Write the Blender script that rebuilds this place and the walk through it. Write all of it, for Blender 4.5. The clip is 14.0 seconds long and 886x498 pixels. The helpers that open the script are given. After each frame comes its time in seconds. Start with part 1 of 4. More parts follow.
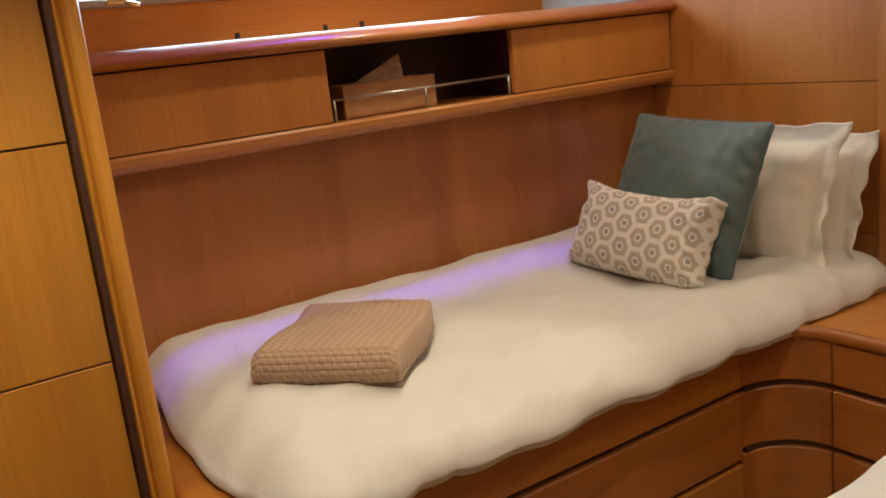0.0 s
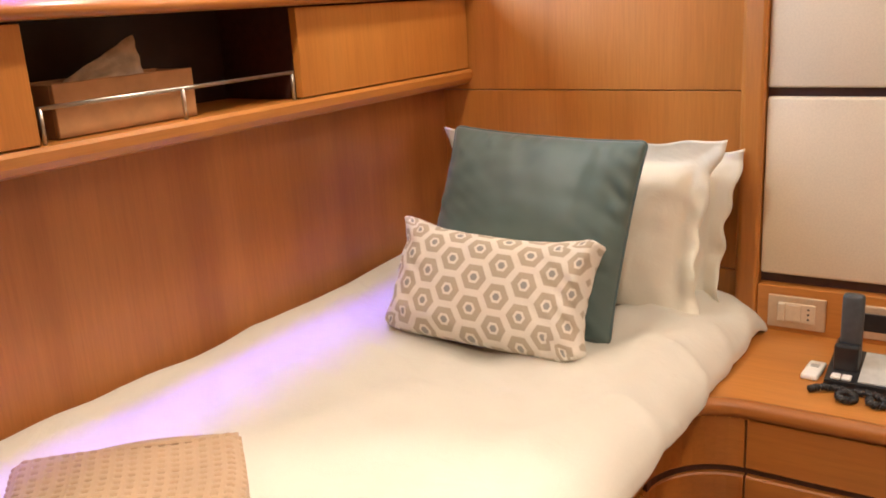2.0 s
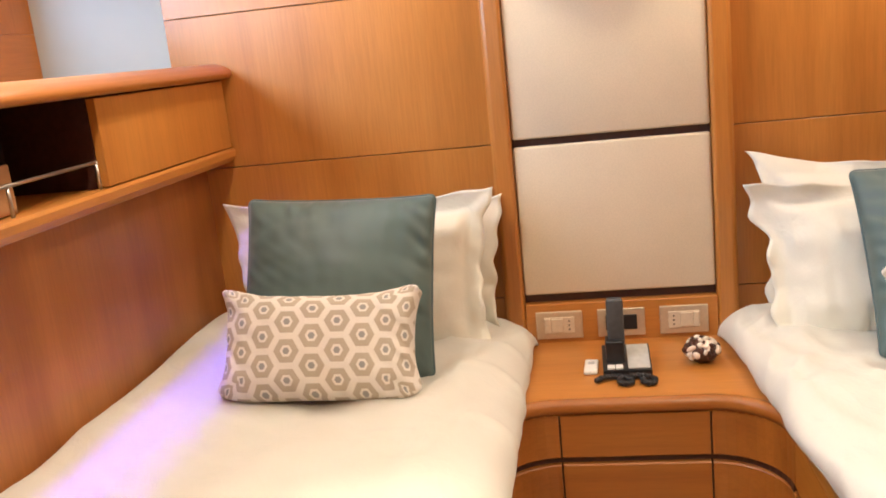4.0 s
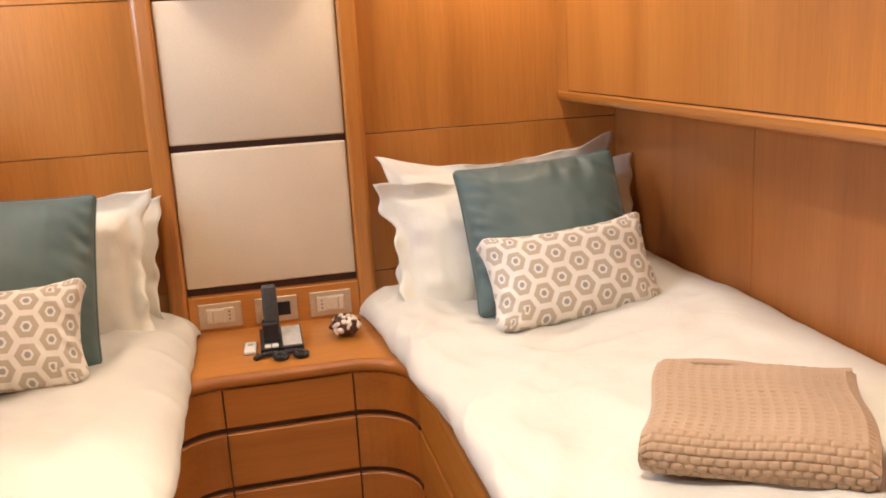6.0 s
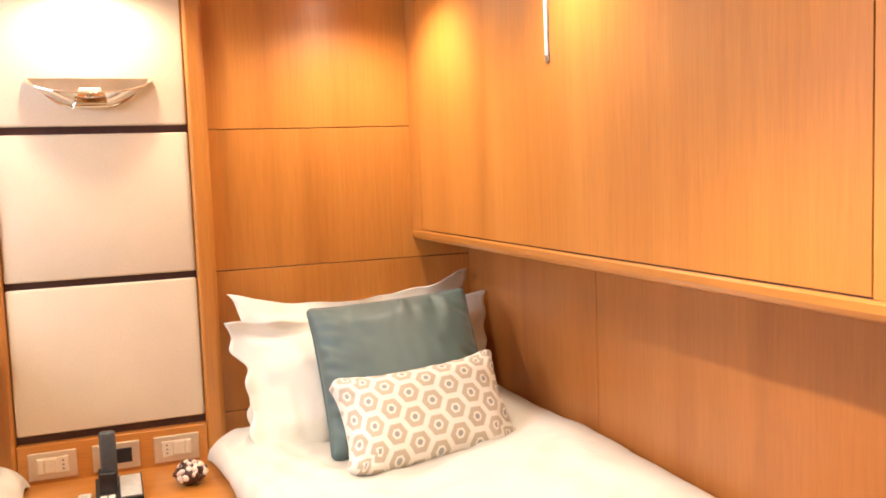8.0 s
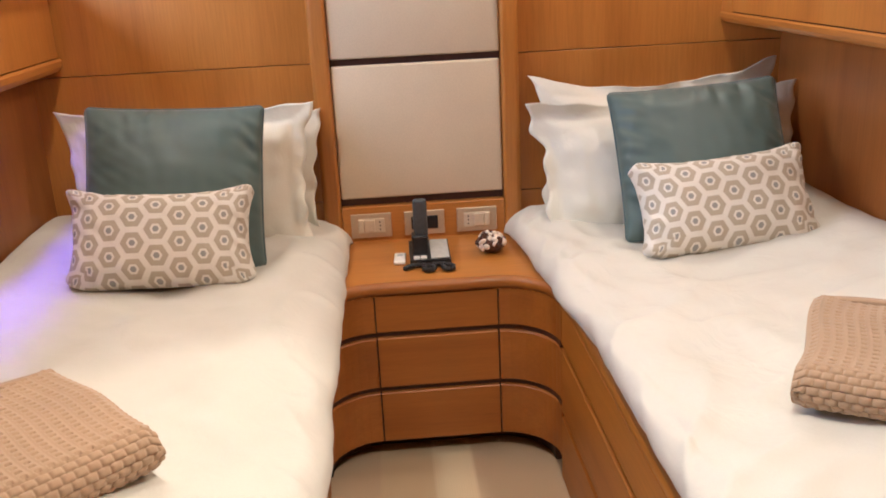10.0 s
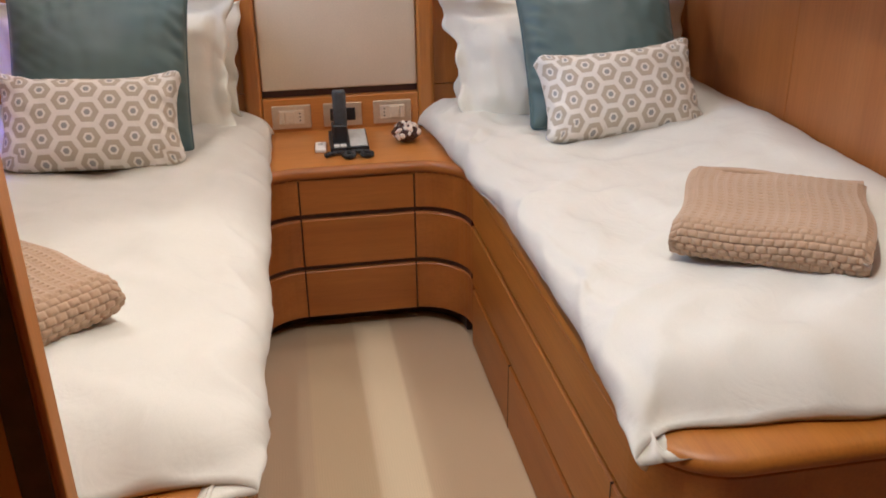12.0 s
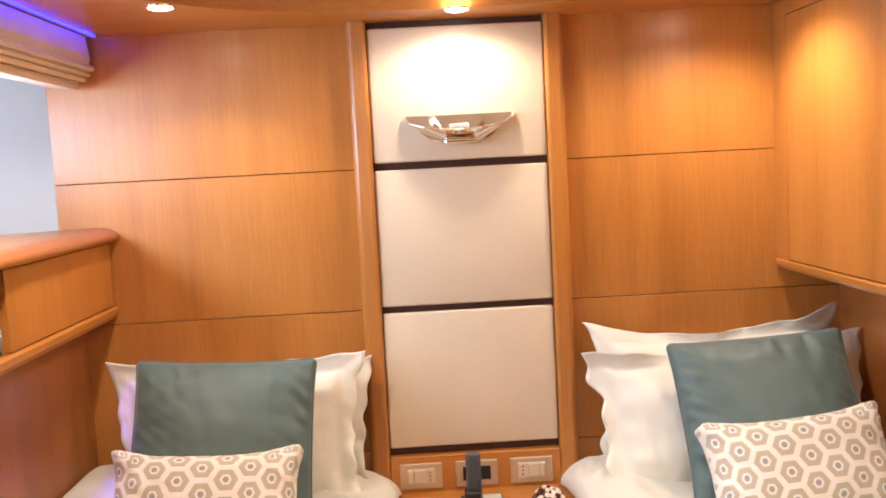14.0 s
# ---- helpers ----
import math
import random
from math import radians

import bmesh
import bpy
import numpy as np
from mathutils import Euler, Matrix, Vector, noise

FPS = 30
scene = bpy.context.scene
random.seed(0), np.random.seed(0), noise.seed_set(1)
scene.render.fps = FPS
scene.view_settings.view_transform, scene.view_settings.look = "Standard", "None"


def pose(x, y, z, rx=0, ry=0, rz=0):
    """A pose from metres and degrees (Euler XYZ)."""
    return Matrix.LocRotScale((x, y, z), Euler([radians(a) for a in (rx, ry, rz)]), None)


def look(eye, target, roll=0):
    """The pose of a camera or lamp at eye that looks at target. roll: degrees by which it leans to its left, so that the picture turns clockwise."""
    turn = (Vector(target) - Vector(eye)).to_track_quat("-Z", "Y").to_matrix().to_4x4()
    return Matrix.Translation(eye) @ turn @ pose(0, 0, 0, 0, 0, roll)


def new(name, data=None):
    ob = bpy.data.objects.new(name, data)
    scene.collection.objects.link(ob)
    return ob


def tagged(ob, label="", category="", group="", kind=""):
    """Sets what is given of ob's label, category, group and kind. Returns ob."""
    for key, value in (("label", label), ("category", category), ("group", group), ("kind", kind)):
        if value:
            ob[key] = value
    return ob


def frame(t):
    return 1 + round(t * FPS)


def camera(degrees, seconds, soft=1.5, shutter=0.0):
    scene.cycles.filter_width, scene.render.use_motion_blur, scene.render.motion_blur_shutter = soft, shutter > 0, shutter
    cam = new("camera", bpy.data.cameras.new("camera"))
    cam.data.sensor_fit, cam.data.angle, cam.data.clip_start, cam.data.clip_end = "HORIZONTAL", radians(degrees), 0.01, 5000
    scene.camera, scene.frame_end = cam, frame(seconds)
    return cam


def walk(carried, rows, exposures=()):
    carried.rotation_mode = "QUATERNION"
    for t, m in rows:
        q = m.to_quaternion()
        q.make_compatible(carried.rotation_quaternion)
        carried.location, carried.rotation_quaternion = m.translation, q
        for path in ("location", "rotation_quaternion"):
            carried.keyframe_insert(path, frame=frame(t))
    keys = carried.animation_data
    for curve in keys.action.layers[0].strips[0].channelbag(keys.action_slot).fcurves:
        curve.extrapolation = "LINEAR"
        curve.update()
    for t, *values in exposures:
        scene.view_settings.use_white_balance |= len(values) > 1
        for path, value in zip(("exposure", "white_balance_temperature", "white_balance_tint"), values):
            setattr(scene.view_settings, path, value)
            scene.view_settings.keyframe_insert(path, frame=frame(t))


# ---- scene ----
cam = camera(53.4, 14.0, soft=1.8)
PATH = [
    (0, (0.056, -1.13, 1.461), (1.112, 0.505, 1.001), -6.4),
    (0.5, (0.137, -0.848, 1.465), (1.308, 0.684, 0.937), -7.5),
    (1, (0.22, -0.627, 1.469), (1.517, 0.791, 0.913), -5.6),
    (1.5, (0.314, -0.441, 1.463), (1.779, 0.797, 0.893), -3.3),
    (2, (0.329, -0.252, 1.464), (1.927, 0.821, 0.922), -3.5),
    (2.5, (0.304, -0.075, 1.461), (1.992, 0.845, 0.907), -5.1),
    (3, (0.253, 0.032, 1.456), (2.067, 0.728, 0.982), -5.5),
    (3.2, (0.205, 0.056, 1.471), (2.055, 0.679, 1.038), -6.3),
    (5.3, (-0.257, 0.062, 1.508), (1.655, -0.04, 0.931), -2.7),
    (5.5, (-0.29, 0.057, 1.501), (1.621, -0.114, 0.935), -3.2),
    (6, (-0.332, 0.038, 1.487), (1.571, -0.37, 1.03), -3.3),
    (6.5, (-0.329, 0.013, 1.505), (1.516, -0.716, 1.258), -3.1),
    (7, (-0.331, 0.014, 1.55), (1.471, -0.855, 1.542), -4.8),
    (7.3, (-0.338, 0.002, 1.58), (1.468, -0.857, 1.644), -4.6),
    (7.5, (-0.345, 0.018, 1.575), (1.469, -0.823, 1.615), -3.7),
    (8, (-0.341, -0.01, 1.513), (1.517, -0.725, 1.33), -2.1),
    (8.5, (-0.358, 0.02, 1.502), (1.52, -0.573, 1.151), -1.2),
    (9, (-0.358, 0.058, 1.514), (1.552, -0.351, 1.084), -1.4),
    (9.2, (-0.353, 0.072, 1.514), (1.575, -0.207, 1.063), -1.8),
    (11.3, (-0.482, 0.142, 1.503), (1.335, -0.047, 0.688), -1.6),
    (11.5, (-0.512, 0.152, 1.497), (1.286, -0.093, 0.655), -1.0),
    (11.9, (-0.573, 0.17, 1.489), (1.224, -0.126, 0.662), -0.7),
    (12, (-0.593, 0.172, 1.491), (1.211, -0.134, 0.682), -0.9),
    (12.5, (-0.643, 0.174, 1.522), (1.215, -0.185, 0.876), -2.1),
    (13, (-0.585, 0.163, 1.567), (1.337, -0.17, 1.125), -5.0),
    (13.5, (-0.458, 0.163, 1.632), (1.504, -0.06, 1.311), -6.0),
    (14, (-0.263, 0.15, 1.665), (1.727, 0.096, 1.476), -3.0),
]
EXPOSURES = [
    (0.0, -0.76, 5850, 6), (0.5, -0.36, 5700, 7), (1.0, -0.12, 5700, 9), (1.5, -0.02, 5700, 9), (2.5, 0.28, 5750, 9), (3.0, 0.34, 5750, 8), (5.5, -0.02, 5750, 10), (6.0, 0.12, 5900, 12), (6.5, 0.74, 6150, 13), (7.5, 0.90, 6550, 15),
    (8.0, 0.68, 6200, 13), (8.5, 0.30, 5950, 12), (9.0, 0.10, 5800, 12), (11.5, -0.36, 5000, 9), (12.0, -0.38, 5000, 9), (13.0, -0.18, 5350, 11), (13.5, 0.00, 5550, 12), (14.0, 0.34, 5700, 12),
]
walk(cam, [(t, look(eye, target, roll)) for t, eye, target, roll in PATH], EXPOSURES)

# ---- world and lights ----
world = bpy.data.worlds.new("world")
scene.world = world
world.use_nodes = True
wn = world.node_tree.nodes
sky = wn.new("ShaderNodeTexSky")
sky.sky_type = "NISHITA"
sky.sun_disc = False
sky.sun_elevation, sky.sun_rotation = radians(40), radians(200)
world.node_tree.links.new(sky.outputs["Color"], wn["Background"].inputs["Color"])
wn["Background"].inputs["Strength"].default_value = 0.12

WARM = (1.0, 0.80, 0.56)
SOFFIT, CREAM = 2.13, 2.20
# x, y, height, watts, cone, blend
SPOTS = [
    (2.42, 0.0, SOFFIT, 11, 166, 0.5), (2.28, -0.80, SOFFIT, 22, 152, 0.7), (2.18, 0.81, SOFFIT, 13, 134, 0.45),
    (1.43, -0.87, SOFFIT, 14, 124, 0.7), (1.43, 0.87, SOFFIT, 32, 120, 0.4), (0.62, -0.84, SOFFIT, 6, 110, 0.8),
    (0.96, 0.33, CREAM, 38, 48, 0.35), (0.41, -0.22, SOFFIT, 94, 130, 0.6),
]
for sx, sy, sz, watts, cone, blend in SPOTS:
    data = bpy.data.lights.new("spot_light", "SPOT")
    data.energy, data.color, data.shadow_soft_size = watts, WARM, 0.025
    data.spot_size, data.spot_blend = radians(cone), blend
    new("spot_light", data).matrix_world = look((sx, sy, sz - 0.020), (sx + 0.001, sy, 0))

# light of the window, standing in for the sky outside
win_data = bpy.data.lights.new("window_light", "AREA")
win_data.shape, win_data.size, win_data.size_y = "RECTANGLE", 1.5, 0.32
win_data.energy, win_data.color = 29, (0.72, 0.86, 1.0)
new("window_light", win_data).matrix_world = look((1.40, 1.600, 1.82), (1.44, 0.0, 1.60))

# violet LED strip above the roman blind
led_data = bpy.data.lights.new("led_light", "AREA")
led_data.shape, led_data.size, led_data.size_y = "RECTANGLE", 2.12, 0.05
led_data.energy, led_data.color, led_data.spread = 1.35, (0.20, 0.09, 1.0), radians(15)
new("led_light", led_data).matrix_world = look((1.56, 1.110, 2.112), (1.56, 1.078, 0.7))


# ---- materials ----
def mat(name):
    m = bpy.data.materials.new(name)
    m.use_nodes = True
    return m, m.node_tree.nodes, m.node_tree.links, m.node_tree.nodes["Principled BSDF"]


def mixc(n, l, fac, a, b, blend="MIX"):
    mx = n.new("ShaderNodeMix")
    mx.data_type, mx.blend_type = "RGBA", blend
    for sock, val in ((mx.inputs[0], fac), (mx.inputs[6], a), (mx.inputs[7], b)):
        if hasattr(val, "is_output"):
            l.new(val, sock)
        elif isinstance(val, (tuple, list)):
            sock.default_value = (*val, 1)
        else:
            sock.default_value = val
    return mx.outputs[2]


def tex(n, l, vec, scale, detail=3, rough=0.5, dist=0.0):
    t = n.new("ShaderNodeTexNoise")
    t.inputs["Scale"].default_value, t.inputs["Detail"].default_value = scale, detail
    t.inputs["Roughness"].default_value, t.inputs["Distortion"].default_value = rough, dist
    l.new(vec, t.inputs["Vector"])
    return t.outputs["Fac"]


def ramp(n, l, fac, stops):
    r = n.new("ShaderNodeValToRGB")
    while len(r.color_ramp.elements) < len(stops):
        r.color_ramp.elements.new(0.5)
    for e, (p, c) in zip(r.color_ramp.elements, stops):
        e.position, e.color = p, (*c, 1) if isinstance(c, tuple) else (c, c, c, 1)
    l.new(fac, r.inputs["Fac"])
    return r.outputs["Color"]


def bump(n, l, bsdf, height, strength, dist=0.002):
    b = n.new("ShaderNodeBump")
    b.inputs["Strength"].default_value, b.inputs["Distance"].default_value = strength, dist
    l.new(height, b.inputs["Height"])
    l.new(b.outputs["Normal"], bsdf.inputs["Normal"])


def coords(n, l, stretch=(1, 1, 1)):
    c = n.new("ShaderNodeTexCoord")
    mp = n.new("ShaderNodeMapping")
    mp.inputs["Scale"].default_value = stretch
    l.new(c.outputs["Object"], mp.inputs["Vector"])
    return mp.outputs["Vector"]


def wood(name, dark, mid, light, grain="z", rough=0.36, coat=0.20):
    """Varnished cherry veneer whose grain runs along one axis."""
    m, n, l, b = mat(name)
    s = {"z": (1, 1, 0.045), "x": (0.045, 1, 1), "y": (1, 0.045, 1)}[grain]
    info = n.new("ShaderNodeObjectInfo")
    add = n.new("ShaderNodeVectorMath")
    add.operation = "ADD"
    sc = n.new("ShaderNodeVectorMath")
    sc.operation = "SCALE"
    sc.inputs["Scale"].default_value = 7.0
    comb = n.new("ShaderNodeCombineXYZ")
    for i in range(3):
        l.new(info.outputs["Random"], comb.inputs[i])
    l.new(comb.outputs[0], sc.inputs[0])
    l.new(coords(n, l, s), add.inputs[0])
    l.new(sc.outputs[0], add.inputs[1])
    v = add.outputs[0]
    broad = tex(n, l, v, 7, 4, 0.5, 0.5)
    fine = tex(n, l, v, 120, 3, 0.6, 0.1)
    col = ramp(n, l, broad, [(0.22, dark), (0.5, mid), (0.80, light)])
    streak = ramp(n, l, fine, [(0.35, 0.70), (0.6, 1.0)])
    fleck = tex(n, l, v, 320, 2, 0.6)
    col = mixc(n, l, 0.32, col, streak, "MULTIPLY")
    col = mixc(n, l, 0.22, col, ramp(n, l, fleck, [(0.36, 0.76), (0.56, 1.06)]), "MULTIPLY")
    cloud = tex(n, l, coords(n, l, (1, 1, 0.6)), 2.2, 2)
    col = mixc(n, l, 0.35, col, ramp(n, l, cloud, [(0.3, 0.78), (0.7, 1.1)]), "MULTIPLY")
    l.new(col, b.inputs["Base Color"])
    rr = ramp(n, l, cloud, [(0.3, rough - 0.05), (0.7, rough + 0.08)])
    l.new(rr, b.inputs["Roughness"])
    b.inputs["Coat Weight"].default_value, b.inputs["Coat Roughness"].default_value = coat, 0.24
    bump(n, l, b, fine, 0.06, 0.0006)
    return m


CHERRY = ((0.40, 0.147, 0.023), (0.50, 0.196, 0.034), (0.56, 0.236, 0.047))
WOOD_Z = wood("cherry_upright", *CHERRY, "z")
WOOD_X = wood("cherry_along", *CHERRY, "x")
WOOD_Y = wood("cherry_across", *CHERRY, "y")
# cherry darkened so the bed sides carry their shadow in the colour
WOOD_SIDE_SHADE = wood("cherry_base_shaded", (0.29, 0.092, 0.010), (0.38, 0.140, 0.013), (0.46, 0.185, 0.020), "x", 0.44, 0.04)
# shaded copy of the cherry; the fronts' dimness is in its base colour
WOOD_FRONT_SHADE = wood("cherry_drawer_shaded", (0.27, 0.084, 0.010), (0.35, 0.118, 0.014), (0.42, 0.155, 0.022), "y", 0.42, 0.06)
WOOD_ROBE = wood("cherry_wardrobe", (0.43, 0.185, 0.016), (0.53, 0.240, 0.023), (0.59, 0.285, 0.032), "z", 0.36)
# darker cherry copy: shade under lockers and bunk is put into the colour
WOOD_LOW_SHADE = wood("cherry_lower_shaded", (0.31, 0.102, 0.021), (0.40, 0.146, 0.031), (0.47, 0.186, 0.044), "z", 0.4, 0.15)


def plain(name, col, rough=0.5, metal=0.0, var=0.12, scale=30, bmp=0.0):
    m, n, l, b = mat(name)
    v = coords(n, l)
    f = tex(n, l, v, scale, 3)
    lo = tuple(c * (1 - var) for c in col)
    hi = tuple(min(1, c * (1 + var)) for c in col)
    l.new(ramp(n, l, f, [(0.3, lo), (0.7, hi)]), b.inputs["Base Color"])
    l.new(ramp(n, l, tex(n, l, v, scale * 0.3, 2), [(0.3, rough * 0.85), (0.7, min(1, rough * 1.15))]), b.inputs["Roughness"])
    b.inputs["Metallic"].default_value = metal
    if bmp:
        bump(n, l, b, f, bmp, 0.001)
    return m


def fabric(name, col, var=0.06, weave=900, sheen=0.2, rough=0.85, fold=0.0, fold_scale=9):
    m, n, l, b = mat(name)
    v = coords(n, l)
    w = tex(n, l, v, weave, 1)
    broad = tex(n, l, v, 6, 3)
    lo = tuple(c * (1 - var) for c in col)
    hi = tuple(min(1, c * (1 + var * 0.6)) for c in col)
    c1 = ramp(n, l, broad, [(0.3, lo), (0.7, hi)])
    l.new(mixc(n, l, 0.25, c1, ramp(n, l, w, [(0.35, 0.8), (0.65, 1.05)]), "MULTIPLY"), b.inputs["Base Color"])
    b.inputs["Roughness"].default_value = rough
    b.inputs["Sheen Weight"].default_value = sheen
    if fold:
        bump(n, l, b, tex(n, l, v, fold_scale, 4, 0.55, 0.8), fold, 0.02)
    else:
        bump(n, l, b, w, 0.15, 0.0008)
    return m


LINEN = fabric("white_cotton", (0.64, 0.62, 0.555), 0.03, 700, 0.1, 0.9, 0.26, 8)
PILLOW_W = fabric("pillow_cotton", (0.76, 0.735, 0.64), 0.03, 700, 0.1, 0.9, 0.20, 12)
TEAL = fabric("teal_satin", (0.082, 0.128, 0.121), 0.08, 900, 0.2, 0.50, 0.03, 10)
TEAL_CORD = fabric("teal_cord", (0.066, 0.108, 0.112), 0.10, 900, 0.2, 0.6)
WAFFLE = fabric("waffle_cotton", (0.405, 0.28, 0.178), 0.08, 600, 0.2, 0.92)
LEATHER = fabric("cream_leather", (0.67, 0.565, 0.41), 0.04, 220, 0.05, 0.55)
CEIL = fabric("cream_ceiling", (0.76, 0.66, 0.50), 0.03, 300, 0.05, 0.7)
BLIND = fabric("blind_cotton", (0.70, 0.58, 0.44), 0.06, 500, 0.1, 0.9)
MATTRESS = fabric("mattress_cloth", (0.62, 0.55, 0.40), 0.06, 500, 0.1, 0.9)
DARK = plain("dark_gap_and_shade", (0.030, 0.014, 0.010), 0.6)
WENGE_SHADE = plain("dark_trim_and_shade", (0.055, 0.020, 0.014), 0.45, 0, 0.2, 60)
CHROME = plain("chrome", (0.86, 0.82, 0.76), 0.07, 1.0, 0.04, 15)
STEEL = plain("brushed_steel", (0.46, 0.44, 0.41), 0.34, 1.0, 0.08, 60)
PLATE = plain("champagne_plate", (0.60, 0.50, 0.36), 0.38, 0.55, 0.05, 80)
PLATE_IN = plain("plate_insert", (0.66, 0.57, 0.43), 0.45, 0.2, 0.05, 80)
SLATE = plain("slate_plastic", (0.055, 0.060, 0.066), 0.4, 0, 0.15, 60)
BLACK = plain("black_plastic", (0.016, 0.016, 0.018), 0.35, 0, 0.2, 60)
GREY = plain("grey_plastic", (0.46, 0.46, 0.44), 0.45, 0, 0.08, 60)
WHITE = plain("white_plastic", (0.78, 0.76, 0.72), 0.4, 0, 0.05, 60)
CARTON = plain("brown_box", (0.42, 0.22, 0.09), 0.6, 0, 0.12, 25)
BROWN = plain("brown_glaze", (0.06, 0.022, 0.014), 0.3, 0, 0.25, 60)
CREAMG = plain("cream_glaze", (0.72, 0.62, 0.52), 0.3, 0, 0.1, 60)


def emit(name, col, power):
    m, n, l, b = mat(name)
    b.inputs["Base Color"].default_value = (*col, 1)
    b.inputs["Emission Color"].default_value = (*col, 1)
    b.inputs["Emission Strength"].default_value = power
    return m


LAMP = emit("lamp_glow", (1.0, 0.86, 0.66), 40)
LED = emit("led_glow", (0.022, 0.016, 1.0), 12)


def glass_mat(name, col=(0.95, 0.98, 1.0), rough=0.02):
    m, n, l, b = mat(name)
    b.inputs["Base Color"].default_value = (*col, 1)
    b.inputs["Roughness"].default_value = rough
    b.inputs["Transmission Weight"].default_value = 1.0
    b.inputs["IOR"].default_value = 1.45
    return m


GLASS = glass_mat("window_glass")


def carpet():
    m, n, l, b = mat("beige_carpet")
    v = coords(n, l)
    sep = n.new("ShaderNodeSeparateXYZ")
    l.new(v, sep.inputs[0])
    band = n.new("ShaderNodeMapRange")
    band.inputs["From Min"].default_value, band.inputs["From Max"].default_value = -0.5, 0.5
    l.new(sep.outputs["Y"], band.inputs["Value"])
    a, c, d = (0.52, 0.39, 0.245), (0.57, 0.44, 0.265), (0.68, 0.56, 0.37)
    col = ramp(n, l, band.outputs[0], [(0.0, a), (0.400, a), (0.412, d), (0.527, d), (0.539, c), (0.692, c), (0.704, a)])
    fib = tex(n, l, v, 420, 2)
    rib = n.new("ShaderNodeTexWave")
    rib.bands_direction = "Y"
    rib.inputs["Scale"].default_value, rib.inputs["Distortion"].default_value = 42, 0.6
    l.new(v, rib.inputs["Vector"])
    col = mixc(n, l, 0.35, col, ramp(n, l, fib, [(0.3, 0.7), (0.7, 1.1)]), "MULTIPLY")
    col = mixc(n, l, 0.18, col, ramp(n, l, rib.outputs["Fac"], [(0.2, 0.75), (0.6, 1.0)]), "MULTIPLY")
    l.new(col, b.inputs["Base Color"])
    b.inputs["Roughness"].default_value = 0.95
    b.inputs["Sheen Weight"].default_value = 0.3
    bump(n, l, b, fib, 0.4, 0.002)
    return m


CARPET = carpet()


def hex_print():
    """Cream cotton printed with taupe hexagons that hold a small grey hexagon."""
    m, n, l, b = mat("hexagon_print")
    tc = n.new("ShaderNodeTexCoord")
    sep = n.new("ShaderNodeSeparateXYZ")
    l.new(tc.outputs["UV"], sep.inputs[0])

    def op(kind, a, c=None):
        o = n.new("ShaderNodeMath")
        o.operation = kind
        for i, q in enumerate((a, c)):
            if q is None:
                continue
            if hasattr(q, "is_output"):
                l.new(q, o.inputs[i])
            else:
                o.inputs[i].default_value = q
        return o.outputs[0]

    pitch, r3 = 0.0765, math.sqrt(3)
    px = op("ADD", op("DIVIDE", sep.outputs["Y"], pitch), 50.0)
    py = op("ADD", op("DIVIDE", sep.outputs["X"], pitch), 50.0 * r3)
    ax = op("SUBTRACT", op("MODULO", px, 1.0), 0.5)
    ay = op("SUBTRACT", op("MODULO", py, r3), r3 / 2)
    bx = op("SUBTRACT", op("MODULO", op("SUBTRACT", px, 0.5), 1.0), 0.5)
    by = op("SUBTRACT", op("MODULO", op("SUBTRACT", py, r3 / 2), r3), r3 / 2)

    def hexd(x, y):
        x, y = op("ABSOLUTE", x), op("ABSOLUTE", y)
        return op("MAXIMUM", x, op("ADD", op("MULTIPLY", x, 0.5), op("MULTIPLY", y, r3 / 2)))

    d = op("MINIMUM", hexd(ax, ay), hexd(bx, by))
    cream, taupe, grey = (0.74, 0.70, 0.63), (0.46, 0.40, 0.31), (0.31, 0.31, 0.30)
    col = ramp(n, l, d, [(0.0, grey), (0.095, grey), (0.120, cream), (0.175, cream), (0.20, taupe), (0.375, taupe), (0.405, cream)])
    w = tex(n, l, tc.outputs["Object"], 700, 1)
    l.new(mixc(n, l, 0.3, col, ramp(n, l, w, [(0.35, 0.8), (0.65, 1.06)]), "MULTIPLY"), b.inputs["Base Color"])
    b.inputs["Roughness"].default_value = 0.85
    b.inputs["Sheen Weight"].default_value = 0.15
    bump(n, l, b, tex(n, l, tc.outputs["Object"], 13, 3, 0.5, 0.6), 0.2, 0.015)
    return m


HEXA = hex_print()


# ---- mesh helpers ----
def finish(name, bm, material, smooth=False):
    bmesh.ops.recalc_face_normals(bm, faces=bm.faces)
    me = bpy.data.meshes.new(name)
    bm.to_mesh(me)
    bm.free()
    for q in material if isinstance(material, (list, tuple)) else [material]:
        me.materials.append(q)
    if smooth:
        for p in me.polygons:
            p.use_smooth = True
    return new(name, me)


def part(name, bm, material, parent=None, label="", smooth=False):
    ob = finish(name, bm, material, smooth)
    if parent:
        ob.parent = parent
        ob.matrix_parent_inverse = parent.matrix_basis.inverted()
    if label:
        ob["label"] = label
    return ob


def empty(name, x, y, z, label, category, group="", kind=""):
    e = new(name)
    e.empty_display_size = 0.1
    e.matrix_basis = pose(x, y, z)
    return tagged(e, label, category, group, kind)


